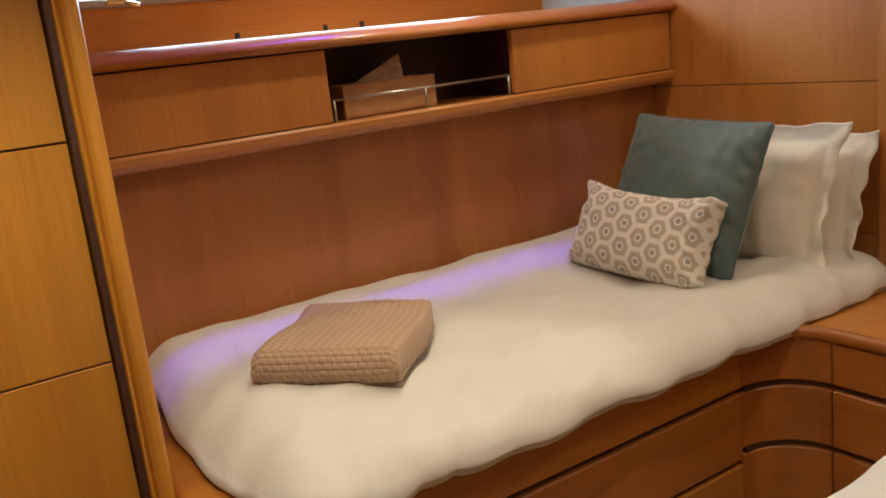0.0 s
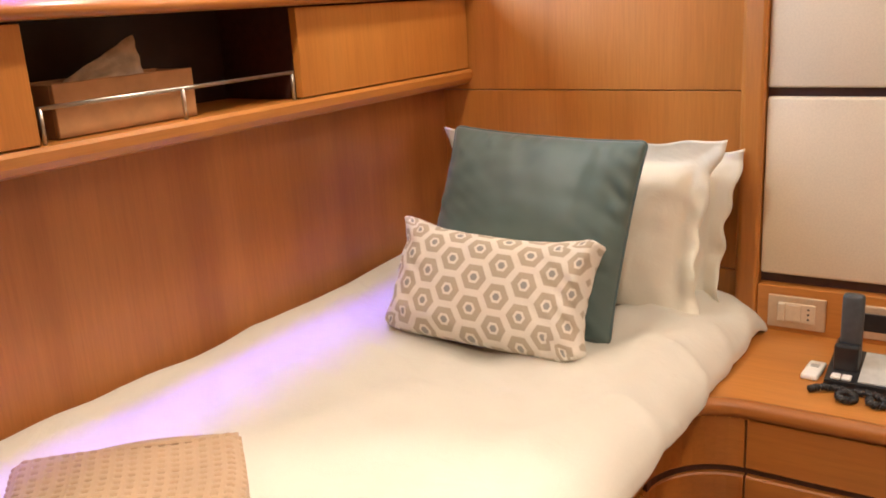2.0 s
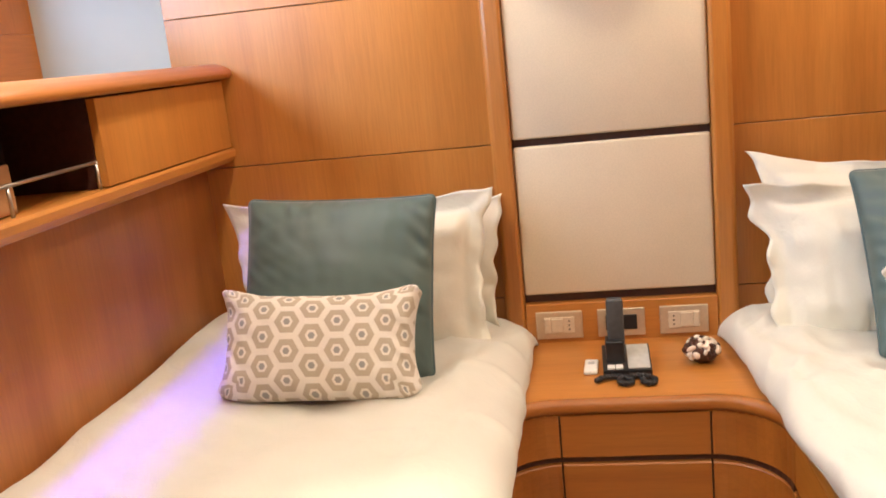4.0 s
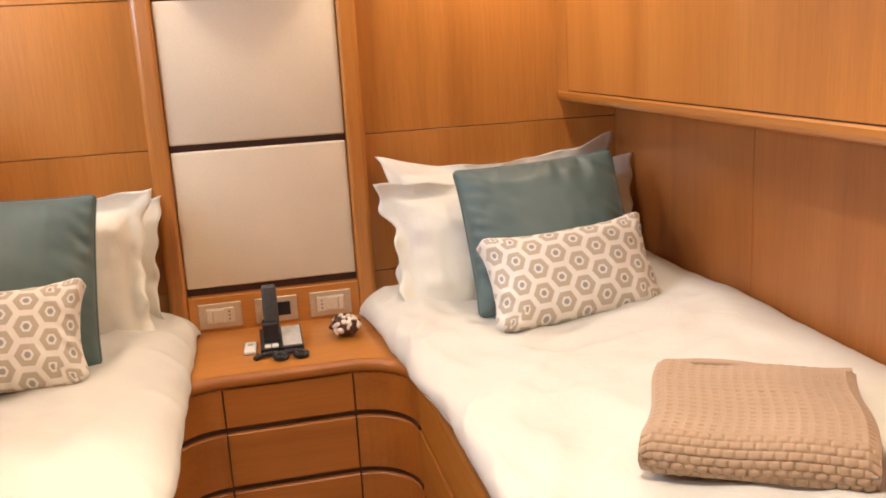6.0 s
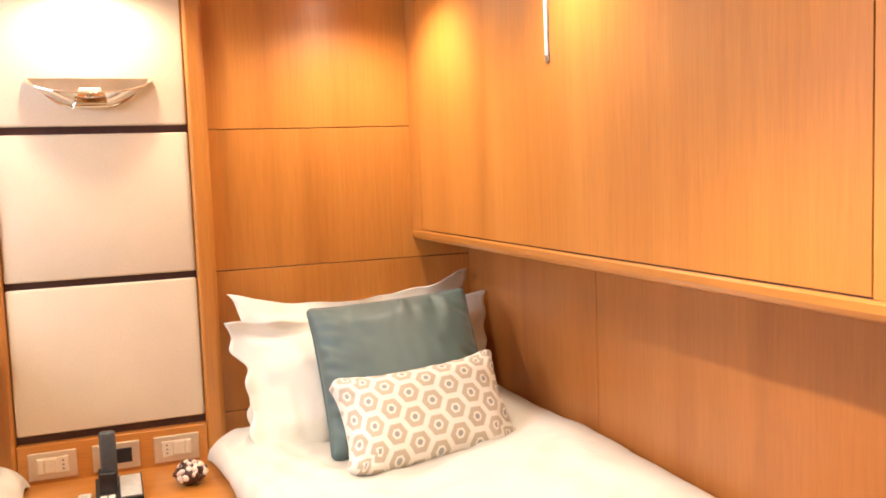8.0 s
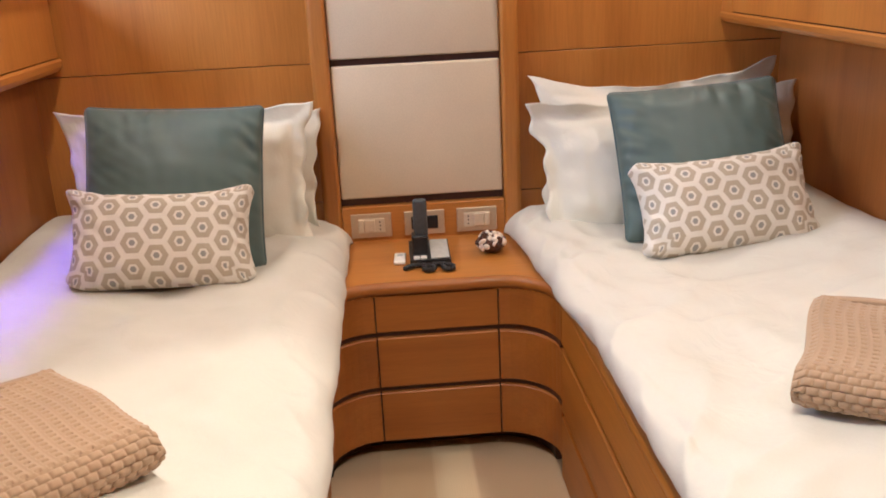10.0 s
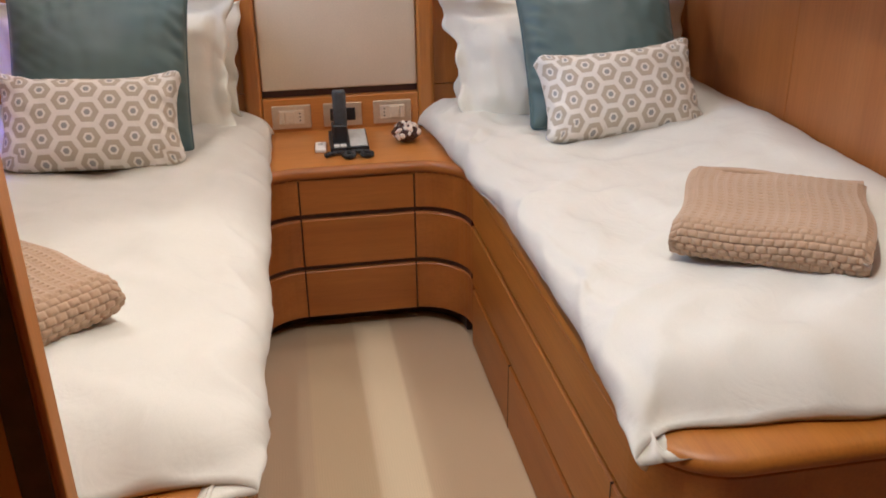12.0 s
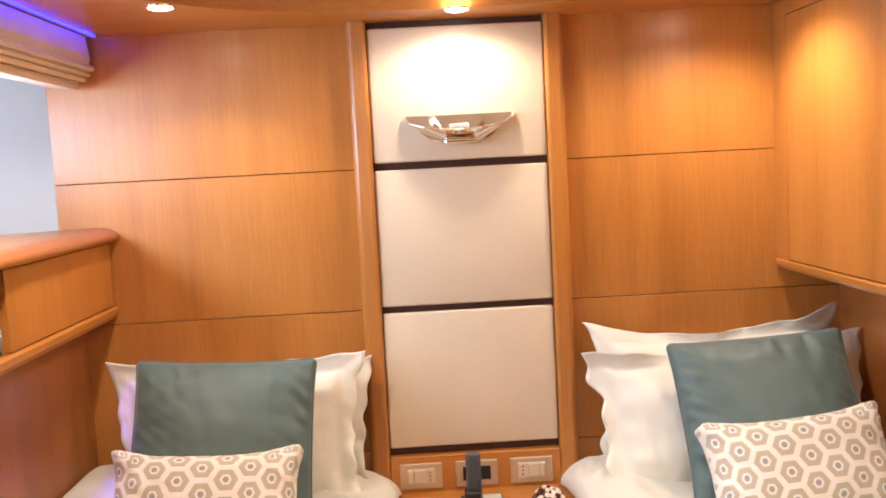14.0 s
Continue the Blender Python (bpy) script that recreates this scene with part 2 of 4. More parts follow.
def box(x0, x1, y0, y1, z0, z1, bev=0.0, seg=2, bm=None):
    bm = bm or bmesh.new()
    r = bmesh.ops.create_cube(bm, size=1)
    bmesh.ops.scale(bm, vec=(abs(x1 - x0), abs(y1 - y0), abs(z1 - z0)), verts=r["verts"])
    bmesh.ops.translate(bm, vec=((x0 + x1) / 2, (y0 + y1) / 2, (z0 + z1) / 2), verts=r["verts"])
    if bev:
        edges = list({e for v in r["verts"] for e in v.link_edges})
        bmesh.ops.bevel(bm, geom=edges, offset=bev, segments=seg, profile=0.5, affect="EDGES")
    return bm


def cyl(p0, p1, r0, r1=None, seg=20, bm=None, caps=True):
    bm = bm or bmesh.new()
    a, c = Vector(p0), Vector(p1)
    d = c - a
    m = Matrix.Translation((a + c) / 2) @ d.to_track_quat("Z", "Y").to_matrix().to_4x4()
    bmesh.ops.create_cone(bm, cap_ends=caps, segments=seg, radius1=r0, radius2=r0 if r1 is None else r1, depth=d.length, matrix=m)
    return bm


def prism(outline, z0, z1, bm=None):
    """A plan outline raised between two heights."""
    bm = bm or bmesh.new()
    lo = [bm.verts.new((x, y, z0)) for x, y in outline]
    hi = [bm.verts.new((x, y, z1)) for x, y in outline]
    bm.faces.new(lo[::-1])
    bm.faces.new(hi)
    for i in range(len(outline)):
        j = (i + 1) % len(outline)
        bm.faces.new((lo[i], lo[j], hi[j], hi[i]))
    return bm


def bar(profile, axis, a, c, bm=None):
    """A closed profile of (u, z) drawn along x (u is y) or along y (u is x)."""
    bm = bm or bmesh.new()
    ring = []
    for w in (a, c):
        ring.append([bm.verts.new((w, u, z) if axis == "x" else (u, w, z)) for u, z in profile])
    k = len(profile)
    for i in range(k):
        j = (i + 1) % k
        bm.faces.new((ring[0][i], ring[0][j], ring[1][j], ring[1][i]))
    bm.faces.new(ring[0])
    bm.faces.new(ring[1][::-1])
    return bm


def sweep(path, profile, bm=None):
    """A closed profile of (out, z) carried along a plan path; out points to the path's left."""
    bm = bm or bmesh.new()
    rings = []
    for i, (x, y) in enumerate(path):
        a, c = path[max(0, i - 1)], path[min(len(path) - 1, i + 1)]
        d = Vector((c[0] - a[0], c[1] - a[1])).normalized()
        rings.append([bm.verts.new((x - d.y * u, y + d.x * u, z)) for u, z in profile])
    k = len(profile)
    for r, q in zip(rings, rings[1:]):
        for i in range(k):
            j = (i + 1) % k
            bm.faces.new((r[i], r[j], q[j], q[i]))
    bm.faces.new(rings[0])
    bm.faces.new(rings[-1][::-1])
    return bm


def arc(cx, cy, r, a0, a1, k=10):
    return [(cx + r * math.cos(radians(a0 + (a1 - a0) * i / k)), cy + r * math.sin(radians(a0 + (a1 - a0) * i / k))) for i in range(k + 1)]


def board(thick, z0, z1, c=0.004):
    """Profile of an upright board with eased edges, its face at out = 0, its back behind."""
    return [(0, z0 + c), (0, z1 - c), (-c, z1), (-thick, z1), (-thick, z0), (-c, z0)]


def structure(name, bm, material, label, category, smooth=False):
    return tagged(finish(name, bm, material, smooth), label, category, kind="structure")


# ---- the shell ----
XH = 2.63          # face of the headboard wall
YL, YR = 1.255, -1.255   # lower side walls
floor = structure("floor", box(-1.45, 2.75, -2.4, 1.68, -0.1, 0.0), CARPET, "beige carpet with paler stripes between the beds", "floor")

wall_head = structure("wall_headboard", box(2.654, 2.75, -1.45, 1.68, 0, 2.3), DARK, "cherry-panelled wall behind the two bed heads", "wall")
for y0, y1 in ((0.345, 1.315), (-0.345, -1.30)):
    for z0, z1 in ((0.0, 0.7230), (0.7258, 1.1985), (1.2013, 1.6630), (1.6658, 2.135)):
        part("panel", box(XH, 2.655, min(y0, y1), max(y0, y1), z0, z1, 0.0012, 1), WOOD_Z, wall_head)

wall_port = structure("wall_hull_lower", box(0.40, 2.654, YL, YL + 0.06, 0, 1.24), WOOD_LOW_SHADE, "cherry veneer wall beside the bed, shade of the lockers in its colour", "wall")
wall_up = structure("wall_hull_upper", box(0.36, 2.44, 1.615, 1.66, 1.48, 1.655), WOOD_X, "cherry-lined window niche above the ledge", "wall")
part("wall_panel", box(0.36, 2.44, 1.615, 1.66, 1.995, 2.2), WOOD_X, wall_up)
part("wall_panel", box(0.36, 0.55, 1.615, 1.66, 1.656, 1.994), WOOD_Z, wall_up)
part("wall_panel", box(2.24, 2.44, 1.615, 1.66, 1.656, 1.994), WOOD_Z, wall_up)
# blue-grey base colour paints the daylight falling on this reveal
part("splayed_reveal", prism([(2.653, 1.285), (2.653, 1.66), (2.42, 1.66), (2.42, 1.613)], 1.5195, 2.128), plain("daylight_lining", (0.46, 0.55, 0.62), 0.35, 0, 0.04, 4), wall_up, "glossy niche lining with blue-grey daylight in its colour")
part("end_reveal", box(0.32, 0.359, 1.42, 1.66, 1.48, 2.2), WOOD_Z, wall_up)
part("sill", box(0.36, 2.653, 1.30, 1.614, 1.490, 1.519), WOOD_X, wall_up)

win = empty("window_1", 1.395, 1.62, 1.656, "long steel-framed window in a wood-lined niche", "window", kind="structure")
fr = bmesh.new()
box(0.55, 2.24, 1.598, 1.64, 1.656, 1.684, 0.004, 1, fr)
box(0.55, 2.24, 1.598, 1.64, 1.966, 1.994, 0.004, 1, fr)
box(0.55, 0.578, 1.598, 1.64, 1.684, 1.966, 0.004, 1, fr)
box(2.212, 2.24, 1.598, 1.64, 1.684, 1.966, 0.004, 1, fr)
part("window_frame", fr, STEEL, win, "steel window frame")
pane = part("pane", box(0.578, 2.212, 1.626, 1.631, 1.684, 1.966), GLASS, win)
pane.visible_shadow = False
for hx in (0.785, 1.045):
    lt = box(hx - 0.035, hx + 0.03, 1.562, 1.598, 1.662, 1.684, 0.005, 2)
    cyl((hx + 0.02, 1.567, 1.667), (hx + 0.055, 1.552, 1.654), 0.009, 0.006, 10, lt)
    part("latch", lt, CHROME, win, "chrome window latch", True)
for hx in (1.06, 1.35, 1.48):
    part("stop_pin", cyl((hx, 1.40, 1.519), (hx, 1.40, 1.545), 0.008, None, 10), BLACK, win, "small black pin")

wall_star = structure("wall_side_lower", box(1.742, 2.654, YR - 0.06, YR, 0, 1.2745), WOOD_LOW_SHADE, "cherry veneer wall beside the bed, shade of the overhead bunk in its colour", "wall")
part("wall_panel", box(0.56, 1.7395, YR - 0.06, YR, 0, 1.2745), WOOD_LOW_SHADE, wall_star)
wall_post = structure("wall_side_post", box(0.475, 0.585, -1.32, -1.041, 0, 2.2, 0.002, 2), WOOD_Z, "upright cherry panel closing the end of the bunk recess", "wall")
wall_door = structure("wall_entry", box(-0.42, -1.40, -1.32, -1.043, 0, 2.2), WOOD_Z, "cherry wall beside the cabin doorway", "wall")
part("jamb", box(0.40, 0.471, -1.32, -1.041, 0, 2.2, 0.002, 2), WOOD_Z, wall_post)
part("lintel", box(-0.42, 0.40, -1.32, -1.043, 2.02, 2.2), WOOD_Z, wall_door)
wall_back = structure("wall_aft", box(-1.45, -1.38, -2.4, 1.5, 0, 2.3), WOOD_Z, "plain cherry wall at the end of the cabin", "wall")
wall_hall = structure("wall_passage", box(-1.45, 1.0, -2.45, -2.35, 0, 2.3), WOOD_Z, "plain wall of the passage outside the cabin", "wall")
part("wall_panel", box(0.95, 1.0, -2.4, -1.26, 0, 2.3), WOOD_Z, wall_hall)
wall_out = structure("wall_hull_outer", box(-1.45, 0.36, 1.42, 1.48, 0, 2.3), DARK, "hidden hull lining behind the wardrobe", "wall")
part("wall_panel", box(0.36, 2.75, 1.43, 1.49, 0, 1.475), DARK, wall_out)

# ceiling: wooden soffit round a raised cream panel
half = [(2.42, 0.0), (2.415, 0.15), (2.395, 0.32), (2.35, 0.50), (2.27, 0.65), (2.14, 0.79), (1.97, 0.89), (1.80, 0.945), (1.70, 0.955), (1.655, 0.93), (1.64, 0.88), (1.60, 0.845), (1.54, 0.79), (1.50, 0.74), (1.40, 0.72), (1.00, 0.72), (0.78, 0.62), (0.66, 0.34), (0.63, 0.0)]
ring = half + [(x, -y) for x, y in half[-2:0:-1]]
fine = []
for i in range(len(ring)):
    p0, p1, p2, p3 = (Vector(ring[(i + d) % len(ring)]) for d in (-1, 0, 1, 2))
    for f in (0.0, 0.25, 0.5, 0.75):
        q = 0.5 * (2 * p1 + (p2 - p0) * f + (2 * p0 - 5 * p1 + 4 * p2 - p3) * f * f + (3 * p1 - p0 - 3 * p2 + p3) * f ** 3)
        fine.append((q.x, q.y))
ring = fine
bm = bmesh.new()
inner_lo = [bm.verts.new((x, y, SOFFIT)) for x, y in ring]
inner_hi = [bm.verts.new((x, y, 2.20)) for x, y in ring]
outs = [bm.verts.new((x, y, SOFFIT)) for x, y in ((2.70, 1.66), (-1.42, 1.66), (-1.42, -2.4), (2.70, -2.4))]
k = len(ring)
loops = [bm.edges.new((g[i], g[(i + 1) % len(g)])) for g in (inner_lo, outs) for i in range(len(g))]
bmesh.ops.triangle_fill(bm, use_beauty=True, use_dissolve=False, edges=loops)
rise = [bm.verts.new(v.co) for v in inner_lo]
for i in range(k):
    j = (i + 1) % k
    bm.faces.new((rise[i], rise[j], inner_hi[j], inner_hi[i])).smooth = True
ceiling = structure("ceiling_soffit", bm, WOOD_Y, "cherry ceiling border round a raised cream panel", "ceiling")
structure("ceiling", box(-1.45, 2.75, -2.45, 1.68, 2.20, 2.28), CEIL, "smooth cream ceiling panel", "ceiling")

# ---- centre column of the headboard wall: pilasters, cream panels, switch strip ----
for s in (1, -1):
    prof = [(2.63, 0.283), (2.590, 0.284), (2.583, 0.288), (2.581, 0.294), (2.586, 0.330), (2.590, 0.338), (2.598, 0.345), (2.63, 0.347)]
    structure("trim_pilaster", prism([(x, s * y) for x, y in prof], 0.55, 2.13), WOOD_Z, "rounded cherry pilaster beside the cream panels", "trim")
structure("wall_column", box(2.618, 2.655, -0.284, 0.284, 0.55, 2.13), WENGE_SHADE, "dark backing of the cream panels", "wall")
for z0, z1 in ((0.735, 1.189), (1.211, 1.657), (1.681, 2.108)):
    p = tagged(finish("wall_panel", box(2.596, 2.622, -0.2815, 0.2815, z0, z1, 0.008, 3), LEATHER, True), "padded cream leather wall panel with dark gaps", "wall panel", "cream panels of the bed wall", "structure")
structure("trim_switch_strip", box(2.585, 2.622, -0.283, 0.283, 0.56, 0.708, 0.003, 2), WOOD_Y, "cherry strip holding the switch plates", "trim")


def switch_plate(y, kind):
    w = 0.070
    e = empty("switch_plate", 2.585, y, 0.641, "champagne metal plate with a black display" if kind == "display" else "champagne metal plate with switches and a socket", "switch", "plates over the nightstand")
    part("plate", box(2.577, 2.586, y - w, y + w, 0.599, 0.685, 0.003, 2), PLATE, e)
    if kind == "display":
        part("display", box(2.574, 2.578, y - 0.046, y + 0.046, 0.620, 0.666, 0.001, 1), BLACK, e, "black glass display")
        return e
    s = 1 if kind == "left" else -1
    module = part("socket_module", box(2.574, 2.578, y - 0.046, y + 0.046, 0.617, 0.668, 0.001, 1), PLATE_IN, e)
    part("rocker", box(2.569, 2.575, y + s * 0.043, y + s * 0.027, 0.619, 0.666, 0.002, 2), PLATE_IN, module)
    part("rocker", box(2.571, 2.575, y + s * 0.024, y - s * 0.012, 0.621, 0.664, 0.002, 2), PLATE_IN, module)
    for dz in (-0.013, 0, 0.013):
        part("socket_hole", cyl((2.5735, y - s * 0.030, 0.6425 + dz), (2.5755, y - s * 0.030, 0.6425 + dz), 0.0028, None, 10), BLACK, module)
    return e


switch_plate(0.184, "left")
switch_plate(-0.001, "display")
switch_plate(-0.184, "right")

# ---- wall lamp ----
lamp = empty("wall_lamp", 2.6, 0.0, 1.74, "polished chrome half-bowl uplighter on a cream panel", "wall lamp")
bm = bmesh.new()
rows = []
for i in range(13):
    a = i / 12
    z = 1.738 + 0.086 * a ** 1.3
    rx, ry = 0.028 + 0.052 * a, 0.052 + 0.130 * a
    rows.append([(2.596 - rx * math.sin(math.pi * j / 28), ry * math.cos(math.pi * j / 28), z - 0.048 * a * math.sin(math.pi * j / 28)) for j in range(29)])
for off in (0.0, 0.003):
    rr = [[bm.verts.new((x + off * 0.8, y * (1 - off * 5), z + off * 0.6)) for x, y, z in r] for r in rows]
    for r, q in zip(rr, rr[1:]):
        for j in range(28):
            bm.faces.new((r[j], r[j + 1], q[j + 1], q[j]))
    if off == 0:
        first = rr
    else:
        for j in range(28):
            bm.faces.new((first[-1][j], first[-1][j + 1], rr[-1][j + 1], rr[-1][j]))
        bm.faces.new(first[0])
part("bowl", bm, CHROME, lamp, "", True)
bm = bmesh.new()
g = []
for i in range(9):
    v = i / 8
    g.append([bm.verts.new((2.5945 - 0.012 * (1 - v) - 0.004 * math.cos(k * math.pi / 8) ** 2, (k / 12 - 1) * (0.055 + 0.118 * v ** 0.6), 1.735 + 0.090 * v)) for k in range(25)])
for a, c in zip(g, g[1:]):
    for k in range(24):
        bm.faces.new((a[k], a[k + 1], c[k + 1], c[k]))
part("reflector", bm, CHROME, lamp, "fluted chrome reflector", True)
part("wall_mount", box(2.525, 2.6, -0.050, 0.050, 1.733, 1.745, 0.004, 2), CHROME, lamp, "flat chrome foot")
part("bulb", cyl((2.575, -0.03, 1.79), (2.575, 0.03, 1.79), 0.006, None, 12), GREY, lamp)

# ---- downlights ----
for sx, sy, sz, *_ in SPOTS:
    d = empty("downlight", sx, sy, sz, "small round lit halogen downlight in the cherry soffit" if sz == SOFFIT else "small round lit halogen downlight in the cream ceiling", "ceiling light", "soffit downlights")
    bm = bmesh.new()
    for r0, r1, z0, z1 in ((0.040, 0.037, sz, sz - 0.006), (0.037, 0.028, sz - 0.006, sz - 0.004)):
        lo = [bm.verts.new((sx + r0 * math.cos(a * math.pi / 12), sy + r0 * math.sin(a * math.pi / 12), z0)) for a in range(24)]
        hi = [bm.verts.new((sx + r1 * math.cos(a * math.pi / 12), sy + r1 * math.sin(a * math.pi / 12), z1)) for a in range(24)]
        for i in range(24):
            bm.faces.new((lo[i], lo[(i + 1) % 24], hi[(i + 1) % 24], hi[i]))
    part("trim_ring", bm, CHROME, d, "", True)
    bm = bmesh.new()
    bmesh.ops.create_uvsphere(bm, u_segments=20, v_segments=10, radius=1, matrix=Matrix.Translation((sx, sy, sz - 0.003)) @ Matrix.Diagonal((0.034, 0.034, 0.008, 1)))
    part("lens", bm, LAMP, d, "glowing lens", True).visible_shadow = False

# ---- nightstand between the beds ----
ns = empty("nightstand", 2.35, 0.0, 0.0, "built-in cherry nightstand with curved corners and three drawers", "nightstand")
XF, RC = 2.10, 0.17
YS = {1: 0.345, -1: 0.352}     # bed sides, window side and bunk side
CY = {k: v - RC for k, v in YS.items()}
TIERS = ((0.070, 0.240), (0.258, 0.424), (0.442, 0.572))
corner_l, corner_r = arc(1.93, CY[1], RC, 90, 0, 12), arc(1.93, -CY[-1], RC, 0, -90, 12)
front = corner_l + corner_r
part("top", prism([(2.60, 0.41), (1.93, 0.41)] + front + [(1.93, -0.41), (2.60, -0.41)], 0.560, 0.586), WOOD_Y, ns)
lip = [(0.006, 0.566), (0.010, 0.580), (0.007, 0.594), (-0.003, 0.602), (-0.016, 0.600), (-0.028, 0.590), (-0.045, 0.5865), (-0.045, 0.566)]
part("front_edge", sweep(front[::-1], lip), WOOD_FRONT_SHADE, ns, "rounded raised edge", True)
# near-black plinth colour stands for the shadow under the drawers
part("plinth", sweep([(x + 0.10, y) for x, y in front[::-1]], board(0.02, 0.0, 0.07)), DARK, ns, "recessed plinth with its shadow in the colour")
# dark colour of this backing paints the shadow in the drawer grooves
part("carcass", sweep([(x + 0.016, y) for x, y in front[::-1]], board(0.015, 0.072, 0.572)), WENGE_SHADE, ns, "groove backing with the groove shade in its colour")
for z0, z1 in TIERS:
    part("drawer_front", sweep([(XF, -0.190), (XF, 0.178)], board(0.018, z0, z1)), WOOD_FRONT_SHADE, ns)
    part("corner_panel", sweep([(XF - 0.001, 0.183)] + arc(1.93, CY[1], RC, 6, 90, 10), board(0.018, z0, z1)), WOOD_FRONT_SHADE, ns)
    part("corner_panel", sweep(arc(1.93, -CY[-1], RC, -90, -7, 10) + [(XF - 0.001, -0.195)], board(0.018, z0, z1)), WOOD_FRONT_SHADE, ns)


# ---- beds ----
def bed(s, label):
    """A berth along one side wall; s is +1 on the window side, -1 on the other."""
    b = empty("bed", 1.4, s * 0.8, 0.0, label, "bed", "twin berths")
    ys = YS[s]
    side = [(1.928, ys), (0.610, ys)] + arc(0.610, ys + 0.150, 0.150, 270, 180, 14) + [(0.46, 1.25)]
    path = [(x, s * y) for x, y in side]
    if s < 0:
        path = path[::-1]
    # the path's left side must look to the aisle and the foot
    d = Vector((path[1][0] - path[0][0], path[1][1] - path[0][1]))
    if Vector((-d.y, d.x)).dot(-Vector(path[0])) < 0:
        path = path[::-1]
    for z0, z1 in ((0.004, 0.210), (0.224, 0.424), (0.440, 0.572)):
        part("side_panel", sweep(path, board(0.02, z0, z1, 0.005)), WOOD_SIDE_SHADE, b)
    # backing coloured dark to paint the shade inside the panel grooves
    part("backing", sweep(path, [(u - 0.016, z) for u, z in board(0.02, 0.01, 0.572)]), WENGE_SHADE, b, "groove backing with the groove shade in its colour")
    part("rail", sweep(path, [(-0.003, 0.572), (0.001, 0.573), (0.0030, 0.578), (0.0035, 0.584), (0.002, 0.591), (-0.003, 0.598), (-0.011, 0.603), (-0.022, 0.605), (-0.112, 0.604), (-0.12, 0.600), (-0.12, 0.572)]), WOOD_SIDE_SHADE, b, "rounded top rail", True)
    for gx, z0, z1 in ((1.44, 0.006, 0.210), (0.66, 0.224, 0.424)):
        part("door_gap", box(gx, gx + 0.004, s * (ys - 0.0012), s * (ys + 0.01), z0, z1), DARK, b)
    part("platform", box(0.52, 2.615, s * 0.44, s * 1.25, 0.50, 0.585), WOOD_SIDE_SHADE, b)
    part("mattress", box(0.62, 2.56, s * 0.50, s * 1.23, 0.586, 0.650, 0.03, 3), MATTRESS, b, "cream mattress")
    return b


bed(1, "built-in cherry berth by the window wall, made up with white bedding")
bed(-1, "built-in cherry berth under the overhead bunk, made up with white bedding")


def spline(pts, t):
    """A smooth curve through points, t from 0 to 1."""
    k = len(pts) - 1
    i = min(int(t * k), k - 1)
    f = t * k - i
    p = [Vector(pts[min(max(j, 0), k)]) for j in (i - 1, i, i + 1, i + 2)]
    return 0.5 * ((2 * p[1]) + (p[2] - p[0]) * f + (2 * p[0] - 5 * p[1] + 4 * p[2] - p[3]) * f * f + (3 * p[1] - p[0] - 3 * p[2] + p[3]) * f ** 3)


